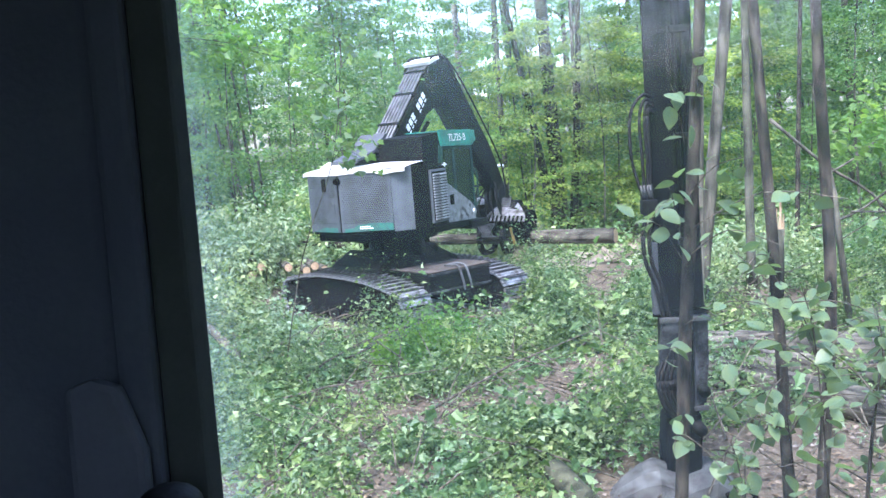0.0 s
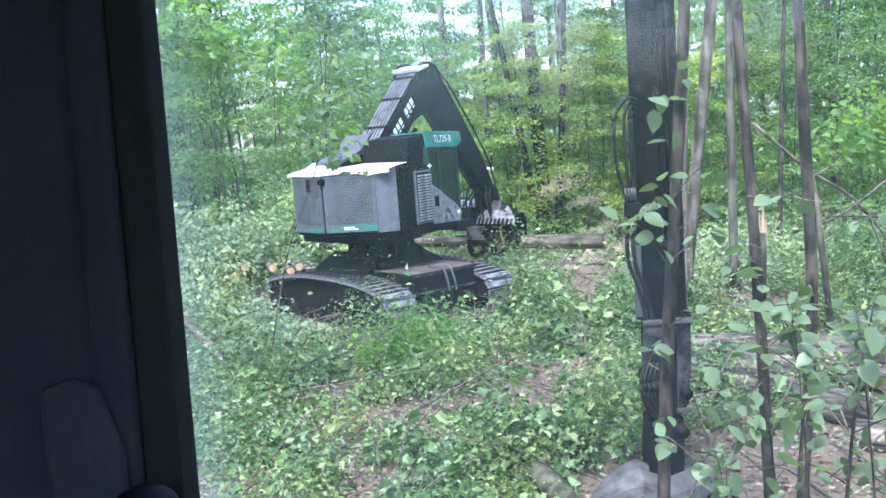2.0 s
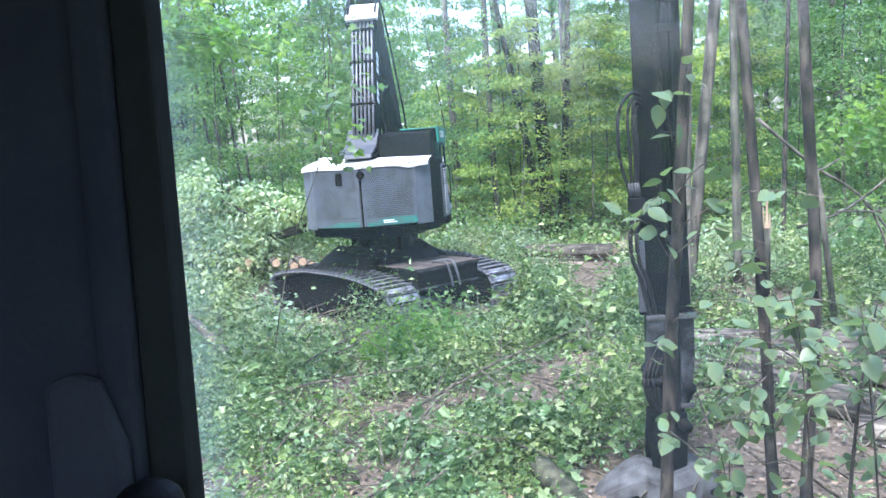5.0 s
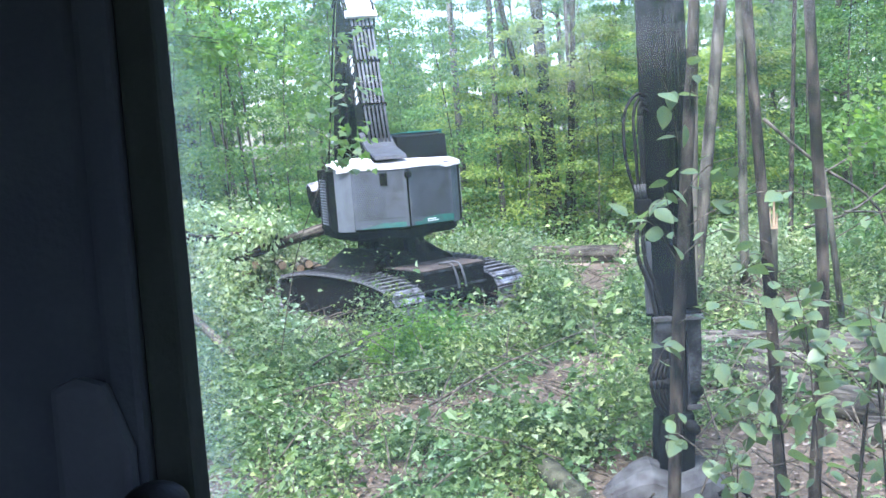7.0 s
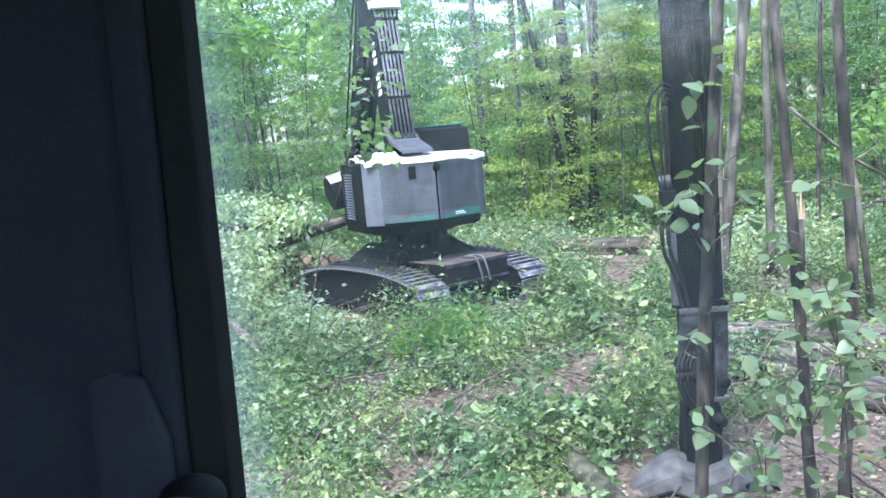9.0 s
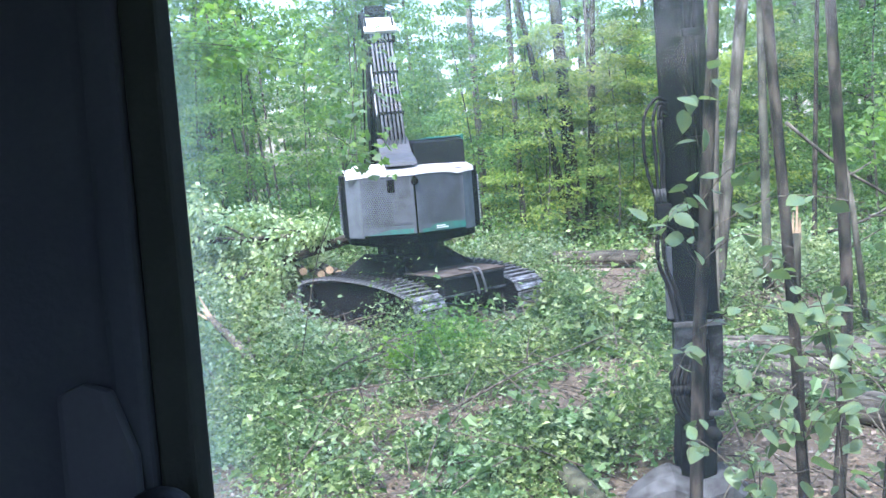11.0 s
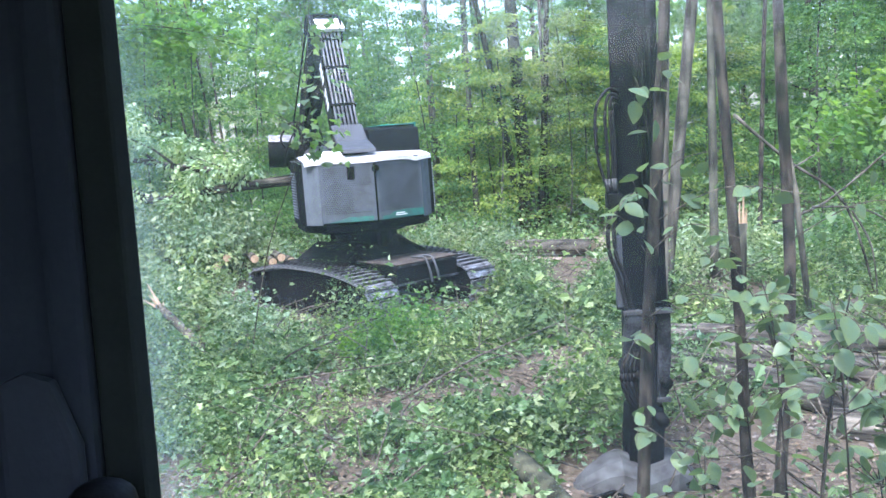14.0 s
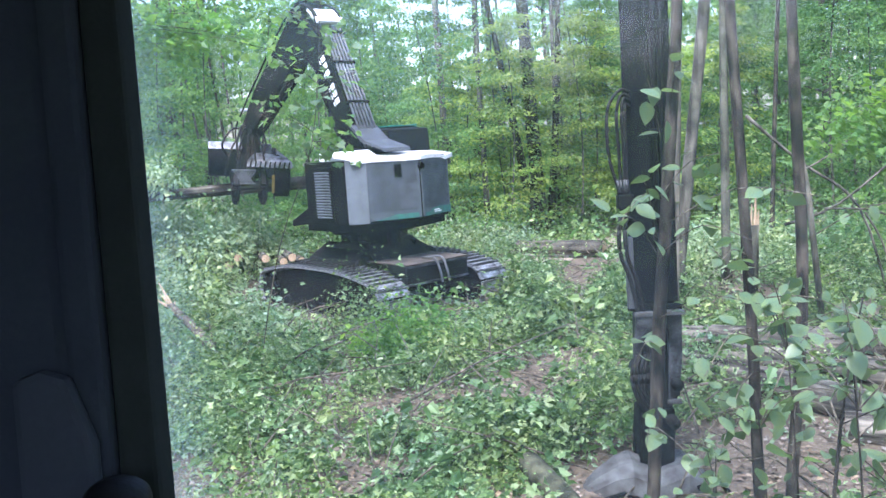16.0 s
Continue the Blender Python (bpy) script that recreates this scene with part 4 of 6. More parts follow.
prism(bm, [(0.0, 3.17), (1.22, 3.15), (1.42, 3.26), (1.36, 3.46), (-0.08, 3.49)], "x", 1.225, 1.265, 0.006)
sign = part("roof_sign", bm, GREEN, cab_ob, "green roof board with white model lettering")
bm = bmesh.new()
box(bm, 0.5, 1.22, -0.1, 1.3, 3.452, 3.475, 0.008)
part("roof_plate", bm, GREEN, cab_ob)
for y0, y1, z0, z1 in ((0.05, 0.44, 2.05, 3.1), (0.5, 1.2, 1.72, 3.1)):
    bm = bmesh.new()
    box(bm, 1.215, 1.228, y0, y1, z0, z1, 0.004)
    w = part("side_window", bm, GLASS, cab_ob, "dark tinted side window")
    bm = bmesh.new()
    for a, b, c, d in ((y0 - 0.045, y0, z0 - 0.045, z1 + 0.045), (y1, y1 + 0.045, z0 - 0.045, z1 + 0.045), (y0, y1, z1, z1 + 0.045), (y0, y1, z0 - 0.045, z0)):
        box(bm, 1.222, 1.25, a, b, c, d, 0.004)
    part("window_frame", bm, GREEN_DARK, w)
bm = bmesh.new()
tube(bm, arc([(1.2, 1.2, 1.9), (1.3, 1.25, 1.95), (1.31, 1.27, 2.3), (1.3, 1.25, 2.62), (1.2, 1.22, 2.68)]), 0.016, 8)
part("grab_rail", bm, GREEN_DARK, cab_ob, "green grab rail")
bm = bmesh.new()
prism(bm, [(-0.02, 1.66), (1.12, 1.62), (1.12, 1.86), (0.92, 2.0), (-0.02, 2.48)], "x", 1.25, 1.3, 0.012)
step = up("side_cover", bm, COVER, "battered grey side cover with lamp")
# black plate on the flat cover paints the shade of a recess
bm = bmesh.new()
box(bm, 1.298, 1.306, 0.1, 0.26, 2.0, 2.2, 0.005)
part("recess_shade", bm, BLACK, step)
# slate plates paint the shade of dents; the cover itself stays flat
for y, z, w, h in ((0.62, 1.86, 0.16, 0.06), (0.74, 1.74, 0.12, 0.05), (0.5, 1.74, 0.08, 0.08), (0.88, 1.92, 0.06, 0.06)):
    bm = bmesh.new()
    box(bm, 1.299, 1.308, y - w / 2, y + w / 2, z - h / 2, z + h / 2, 0.003, Matrix.Translation((0, y, z)) @ Matrix.Rotation(-0.5, 4, "X") @ Matrix.Translation((0, -y, -z)))
    part("dent_shade", bm, SLATE, step)
bm = bmesh.new()
made = bmesh.ops.create_cone(bm, cap_ends=True, segments=16, radius1=0.07, radius2=0.05, depth=0.03)["verts"]
bmesh.ops.transform(bm, verts=made, matrix=Matrix.Translation((1.315, 1.05, 1.78)) @ Matrix.Rotation(math.pi / 2, 4, "Y"))
part("lamp", bm, ALU, step)
# boom bracket and front deck
bm = bmesh.new()
prism(bm, [(-1.1, 2.84), (-0.25, 3.08), (0.45, 3.0), (0.7, 2.0), (0.7, 1.64), (-0.9, 1.64)], "x", -0.55, 0.08, 0.02)
prism(bm, [(0.3, 1.64), (1.7, 1.5), (1.7, 1.62), (0.9, 1.95), (0.3, 2.2)], "x", -0.9, 0.06, 0.02)
up("boom_bracket", bm, BLACK, "black boom bracket")
bm = bmesh.new()
prism(bm, [(-1.28, 2.96), (-1.2, 3.0), (-0.55, 3.16), (-0.15, 3.5), (-0.2, 3.52), (-0.62, 3.2), (-1.25, 3.03)], "x", -0.52, 0.1, 0.004)
up("boom_apron", bm, SLATE, "grey sloping apron under the boom pipes")
bm = bmesh.new()
box(bm, 0.1, 1.25, 1.0, 1.75, 1.42, 1.58, 0.03)
tube(bm, arc([(1.2, 1.7, 1.6), (1.22, 1.75, 1.95), (0.9, 1.78, 2.0), (0.5, 1.75, 1.6)]), 0.02, 8)
up("front_step", bm, STEEL_DARK, "dark front step")

# boom along +y from its pivot, back face up
BOOM_L = 3.13
bm = bmesh.new()
prism(bm, [(-0.25, -0.5), (0.6, -0.62), (2.3, -0.62), (3.1, -0.95), (3.55, -1.0), (3.74, -0.82), (3.66, -0.45), (3.42, -0.16), (3.15, -0.05), (2.6, -0.05), (-0.3, -0.05)], "x", -0.24, 0.24, 0.02)
boom = part("boom", bm, BLACK, machine, "black box-section main boom")
for i in range(6):
    x = -0.2 + 0.08 * i
    bm = bmesh.new()
    tube(bm, [(x, 0.35, 0.015), (x, 1.6, 0.02), (x, 2.9, 0.02), (x, 3.2, -0.02)], 0.024, 8)
    part("hydraulic_pipe", bm, PIPE, boom, "", True)
for y in (0.5, 1.35, 2.25, 2.95):
    bm = bmesh.new()
    box(bm, -0.26, 0.26, y - 0.03, y + 0.03, -0.05, 0.055, 0.008)
    part("pipe_clamp", bm, BLACK, boom)
bm = bmesh.new()
prism(bm, [(3.14, 0.03), (3.56, -0.17), (3.6, -0.13), (3.3, 0.04), (3.16, 0.11)], "x", -0.33, 0.33, 0.01)
part("boom_cap", bm, WHITE, boom, "white sheet cap on the boom's top")
for s in (1, -1):
    bm = bmesh.new()
    for i, (a, b) in enumerate([(1.5 + 0.16 * q, 1.61 + 0.16 * q) for q in range(7) if q != 3]):
        lo, hi = sorted((0.243 * s, 0.249 * s))
        box(bm, lo, hi, a, b, -0.36, -0.22)
        box(bm, lo, hi, a, b - 0.02, -0.43, -0.4)
    part("lettering", bm, DECAL, boom, "white lettering blocks on the boom's side")
bm = bmesh.new()
tube(bm, [(0, 0.2, -0.75), (0, 1.6, -0.95)], 0.09, 14)
tube(bm, [(0, 1.6, -0.95), (0, 2.5, -1.05)], 0.05, 12)
part("boom_cylinder", bm, STEEL_DARK, boom, "", True)
bm = bmesh.new()
for k, x in enumerate((-0.28, -0.33, 0.28)):
    tube(bm, arc([(x, 3.0, -0.1), (x, 3.4, 0.02), (x, 3.85, -0.35), (x, 3.8, -0.9)]), 0.024, 7)
part("elbow_hose", bm, RUBBER, boom)

# stick along +y from the elbow, its upper side +z
STICK_L = 3.7
bm = bmesh.new()
prism(bm, [(-0.5, 0.2), (-0.2, 0.42), (0.5, 0.36), (2.5, 0.33), (3.3, 0.2), (3.85, 0.1), (3.85, -0.12), (3.2, -0.24), (1.0, -0.42), (0.0, -0.32), (-0.45, -0.12)], "x", -0.2, 0.2, 0.02)
stick = part("stick", bm, BLACK, machine, "black box-section stick")
bm = bmesh.new()
tube(bm, [(-0.06, 0.2, -0.48), (-0.06, 1.9, -0.4)], 0.08, 14)
tube(bm, [(-0.06, 1.9, -0.4), (-0.06, 3.0, -0.28)], 0.045, 12)
part("stick_cylinder", bm, STEEL_DARK, stick, "", True)
for k in range(4):
    x = -0.24 + 0.16 * k
    bm = bmesh.new()
    tube(bm, arc([(x, -0.4, 0.25), (x, 0.4, 0.42), (x * 1.1, 2.2, 0.36 + 0.02 * k), (x * 1.2, 3.1, 0.28), (x * 1.3, 3.75, 0.14 - 0.1 * k), (x, 4.0, -0.35)]), 0.022, 7)
    part("hose", bm, RUBBER, stick, "", True)
bm = bmesh.new()
box(bm, -0.2, 0.2, 3.3, 3.36, 0.44, 0.50, 0.01)
box(bm, -0.025, 0.025, 3.31, 3.35, 0.08, 0.46, 0.005)
part("hose_bracket", bm, ALU, stick, "pale steel T-shaped hose bracket")

# felling and processing head: origin at the wrist, the stem lies 1.3 m below along x
bm = bmesh.new()
prism(bm, [(-0.3, -0.05), (-0.14, 0.16), (0.14, 0.16), (0.3, -0.05), (0.26, -0.5), (-0.26, -0.5)], "x", -0.22, 0.22, 0.03)
box(bm, -0.5, 0.7, -0.32, 0.34, -1.05, -0.46, 0.05)
prism(bm, [(-0.3, -0.48), (0.3, -0.48), (0.18, -0.3), (-0.18, -0.3)], "x", -0.1, 0.62, 0.03)
head = part("felling_head", bm, STEEL_DARK, machine, "dark steel processing head with clamp arms")
bm = bmesh.new()
prism(bm, [(0.42 * math.cos(a * math.pi / 12), -0.6 + 0.4 * math.sin(a * math.pi / 12)) for a in range(24)], "x", -0.98, -0.32, 0.05)
drum = part("motor_housing", bm, BLACK, head, "rounded black motor housing")
bm = bmesh.new()
rim = [(0.45 * math.cos(a), -0.6 + 0.43 * math.sin(a)) for a in np.linspace(0.9, 2.5, 8)]
prism(bm, rim + [(p * 0.965, -0.6 + (q + 0.6) * 0.965) for p, q in rim[::-1]], "x", -0.97, -0.2, 0.0)
part("top_plate", bm, PLATE, drum, "bent pale steel top plate")
bm = bmesh.new()
roof = [[(0.18, -0.08, -0.3), (0.34, -0.08, -0.3), (0.5, -0.08, -0.31), (0.62, -0.08, -0.34)],
        [(0.1, -0.27, -0.43), (0.34, -0.28, -0.44), (0.6, -0.28, -0.46), (0.82, -0.27, -0.5)],
        [(-0.08, -0.45, -0.6), (0.28, -0.47, -0.61), (0.64, -0.47, -0.63), (0.98, -0.45, -0.66)],
        [(-0.1, -0.5, -0.76), (0.28, -0.52, -0.77), (0.64, -0.52, -0.78), (0.97, -0.5, -0.8)]]
net = [[bm.verts.new(p) for p in row] for row in roof]
for p, q in zip(net, net[1:]):
    for i in range(3):
        bm.faces.new((p[i], p[i + 1], q[i + 1], q[i]))
bmesh.ops.solidify(bm, geom=bm.faces[:], thickness=0.022)
teeth = part("toothed_plate", bm, PLATE, head, "pale bent steel plate with cut teeth")
for i in range(9):
    bm = bmesh.new()
    prism(bm, [(-0.028, -0.075), (0.012, -0.075), (0.04, 0.075), (0.006, 0.075)], "y", -0.03, 0.03, 0.004)
    o = part("tooth_slot", bm, BLACK, teeth)
    o.matrix_basis = pose(-0.01 + 0.112 * i, -0.497 - 0.018 * math.sin(i / 8 * math.pi), -0.69 - 0.005 * i, -14, 0, 0)
bm = bmesh.new()
prism(bm, [(-0.2, -0.24), (-0.12, -0.2), (-0.2, -0.42), (-0.3, -0.44)], "x", 0.24, 0.5, 0.01)
part("knuckle_plate", bm, SCUFF, head, "scuffed steel knuckle plate")
for x, s in ((-0.35, 1), (0.3, 1), (-0.35, -1), (0.3, -1)):
    bm = bmesh.new()
    tube(bm, arc([(x, 0.3 * s, -0.9), (x, 0.46 * s, -1.25), (x, 0.32 * s, -1.55), (x, 0.05 * s, -1.62)]), [0.09] * 12 + [0.08] * 6 + [0.03], 6)
    part("clamp_arm", bm, STEEL_DARK, head)
# expanded-metal basket
bm = bmesh.new()
for i in range(9):
    for d in (1, -1):
        x = -0.42 + 0.06 * i
        a, b = (x, -0.46, -1.16), (x + 0.24 * d, -0.46, -0.84)
        if -0.47 < b[0] < 0.13:
            tube(bm, [a, b], 0.011, 4)
for z in (-1.16, -0.84):
    tube(bm, [(-0.45, -0.46, z), (0.11, -0.46, z)], 0.018, 5)
part("guard_basket", bm, PIPE, head, "expanded-metal guard basket")
bm = bmesh.new()
box(bm, -0.45, 0.11, -0.4, -0.36, -1.16, -0.84, 0.01)
part("basket_back", bm, BLACK, head)
bm = bmesh.new()
prism(bm, [(-0.42, -0.82), (-0.3, -0.6), (0.2, -0.55), (0.35, -0.75), (0.3, -1.3), (0.08, -1.5), (-0.22, -1.36), (-0.4, -1.05)], "x", 0.55, 0.94, 0.05)
part("saw_box", bm, BLACK, head, "black saw box")
bm = bmesh.new()
prism(bm, [(-0.43, -0.95), (-0.36, -0.95), (-0.18, -1.38), (-0.25, -1.4)], "x", 0.5, 0.56, 0.006)
part("guard_stripe", bm, YELLOW, head, "worn yellow guard edge")
for k in range(5):
    bm = bmesh.new()
    x = -0.4 + 0.16 * k
    tube(bm, arc([(x * 0.4, -0.3, 0.1), (x, -0.5, -0.25), (x * 1.3, -0.45, -0.6), (x * 1.5, -0.38, -0.95)]), 0.024, 7)
    part("hose", bm, RUBBER, head, "", True)


for k in range(4):
    bm = bmesh.new()
    x = -0.55 + 0.28 * k
    tube(bm, arc([(x * 0.3, -0.22, 0.15), (x * 0.8, -0.5, 0.1 + 0.08 * (k % 2)), (x * 1.2, -0.55, -0.25), (x, -0.38, -0.5)]), 0.026, 7)
    part("hose", bm, RUBBER, head, "", True)


def lettering():
    """The model number, in raised white letters on the roof board."""
    cu = bpy.data.curves.new("text", "FONT")
    cu.body, cu.size, cu.extrude, cu.align_x, cu.align_y = "TL725-B", 0.2, 0.002, "CENTER", "CENTER"
    tmp = new("text", cu)
    me = bpy.data.meshes.new_from_object(tmp.evaluated_get(bpy.context.evaluated_depsgraph_get()))
    bpy.data.objects.remove(tmp)
    me.materials.clear()
    me.materials.append(DECAL)
    ob = new("lettering", me)
    ob.parent = sign
    ob.matrix_basis = pose(1.268, 0.62, 3.32, 90, 0, 90)
    tagged(ob, "white model lettering")


lettering()


# ---- stems and logs ----
def log_bm(length, r0, r1, seed, sides=18, sag=0.0):
    bm = bmesh.new()
    pts, rad = [], []
    n = max(6, int(length / 0.35))
    rr = random.Random(seed)
    ph = rr.uniform(0, 9)
    for i in range(n + 1):
        u = i / n
        pts.append((length * u, 0.05 * length * 0.12 * math.sin(u * 5 + ph), sag * math.sin(u * math.pi)))
        rad.append((r0 + (r1 - r0) * u) * (1 + 0.04 * math.sin(u * 17 + ph)))
    tube(bm, pts, rad, sides, 0.05, seed)
    for f in bm.faces:
        f.smooth = len(f.verts) == 4
    return bm


def log(name, label, length, r0, r1, seed, m, bark_m=LOGBARK):
    ob = thing(name, label, "log", at=m)
    part("bark", log_bm(length, r0, r1, seed), bark_m, ob)
    for x, r, s in ((-0.004, r0, -1), (length + 0.004, r1, 1)):
        bm = bmesh.new()
        bmesh.ops.create_circle(bm, cap_ends=True, segments=20, radius=r * 0.93)
        o = part("cut_face", bm, CUT, ob, "fresh orange cut face")
        o.matrix_basis = pose(x, 0, 0, 0, 90, 0)
    return ob


def along(a, b):
    """A pose at a with +x towards b."""
    d = (Vector(b) - Vector(a))
    return Matrix.Translation(a) @ d.to_track_quat("X", "Z").to_matrix().to_4x4(), d.length


LOGS = [((2.75, 11.3, 0.2), (6.2, 10.0, 0.22), 0.21, 0.18), ((2.6, 10.25, 0.19), (4.9, 6.7, 0.2), 0.19, 0.17), ((3.3, 10.25, 0.2), (6.3, 7.9, 0.22), 0.17, 0.15),
        ((3.62, 7.75, 0.15), (6.5, 6.2, 0.2), 0.16, 0.14)]
for i, (a, b, r0, r1) in enumerate(LOGS):
    m, L = along(a, b)
    tagged(log("felled_log", "grey-barked felled log lying in the litter", L, r0, r1, 30 + i, m), group="felled logs")
m, L = along((0.56, 7.22, 0.22), (0.95, 6.1, 0.06))
log("cut_log", "short grey log with a sawn end in the litter", L, 0.105, 0.1, 50, m, BARK_DARKENED)
for i, (x, y, z) in enumerate([(-4.4, 20.3, 0.62), (-5.3, 20.4, 0.5), (-3.75, 20.2, 0.62), (-3.55, 20.3, 0.5), (-4.0, 20.4, 0.5), (-5.1, 20.5, 0.66)]):
    m, L = along((x, y - 0.5, z), (x - 0.9, y + 2.2, z - 0.1))
    tagged(log("stacked_log", "sawn log with an orange cut face in the brush", L, 0.1, 0.09, 60 + i, m, STEMBARK), group="sawn log ends")

# the broken stump in the undergrowth
ob = thing("broken_stem", "splintered broken stem leaning in the undergrowth", "broken stem")
bm = bmesh.new()
tube(bm, arc([(-3.2, 11.6, 0.0), (-3.9, 12.6, 0.42), (-4.6, 13.4, 0.78)]), [0.075] * 8 + [0.065] * 4 + [0.05], 9, 0.2, 3)
part("stem", bm, TWIG, ob, smooth=True)
bm = bmesh.new()
for dx, dz, l in ((0, 0.1, 0.5), (0.1, 0.25, 0.7), (-0.15, 0.05, 0.45), (0.18, -0.02, 0.4)):
    tube(bm, [(-4.5, 13.3, 0.72), (-4.55 - l * 0.5 + dx, 13.6, 0.72 + dz * 0.9 + l * 0.25)], [0.04, 0.006], 5)
part("splinters", bm, CUT, ob, "pale torn splinters")


# the stem in the head: origin where the head grips it, the butt towards +x
def held_stem():
    ob = thing("held_stem", "felled leafy stem gripped by the harvester's head", "felled tree")
    rng = np.random.default_rng(77)
    bm = bmesh.new()
    pts = [(1.75 - 0.5 * i, 0.02 * math.sin(i), -0.004 * i * i * 0.2) for i in range(17)]
    tube(bm, pts, [0.17 - 0.0065 * i for i in range(17)], 14, 0.05, 4)
    tube(bm, arc([(-1.6, 0, 0.1), (-2.6, 0.1, 0.45), (-3.8, 0.3, 0.75), (-5.0, 0.4, 1.1)]), [0.1] * 8 + [0.075] * 8 + [0.05] * 3, 9, 0.1, 5)
    limbs = [((-1.6, 0, 0), (-2.8, -0.5, 0.8)), ((-2.2, 0, 0.1), (-3.6, 0.6, 1.2)), ((-2.6, 0, 0), (-3.6, -0.7, -0.4)), ((-3.2, 0, 0.5), (-4.4, -0.3, 1.5)), ((-4.2, 0, 0), (-5.6, -0.9, 0.7)), ((-4.8, 0, 0), (-6.6, 0.8, 0.9)), ((-5.4, 0, 0), (-6.8, -0.6, -0.3)), ((-5.9, 0, 0), (-7.6, 0.2, 0.6)), ((-3.6, 0.1, 0.6), (-5.2, 0.9, 1.7)), ((-4.5, 0.4, 1.0), (-6.2, 0.3, 1.5))]
    for a, b in limbs:
        tube(bm, [a, tuple((np.array(a) + np.array(b)) / 2 + np.array([0, 0, 0.1])), b], [0.05, 0.03, 0.008], 6)
    part("stem", bm, STEMBARK, ob, smooth=True)
    bm = bmesh.new()
    bmesh.ops.create_circle(bm, cap_ends=True, segments=20, radius=0.16)
    o = part("cut_face", bm, CUT, ob, "fresh orange cut face")
    o.matrix_basis = pose(1.755, 0, 0, 0, 90, 0)
    cs, ws = [], []
    for a, b in limbs + [((-6, 0, 0), (-8, 0, 0.2))]:
        for k in range(7):
            mid = np.array(a) + (np.array(b) - np.array(a)) * rng.uniform(0.35, 1.1) + rng.normal(0, 0.22, 3)
            d = unit(rng, 80) * rng.random((80, 1)) ** 0.5
            cs.append(mid + d * np.array([0.5, 0.45, 0.3]))
            ws.append(d + np.array([-0.4, 0, -0.35]))
    c, w = np.concatenate(cs), np.concatenate(ws)
    u = np.stack([rng.normal(0, 0.6, len(c)), rng.normal(0, 0.6, len(c)), np.ones(len(c))], 1)
    lv = new("foliage", leaf_mesh("foliage", c, w, u, 0.15 * rng.uniform(0.6, 1.3, len(c)), 0.6, LEAF_BRUSH))
    lv.parent = ob
    return ob


stem = held_stem()
butt = log("sawn_butt", "sawn butt log with grey bark at the head", 2.3, 0.17, 0.19, 90, pose(0, 0, 0), STEMBARK)


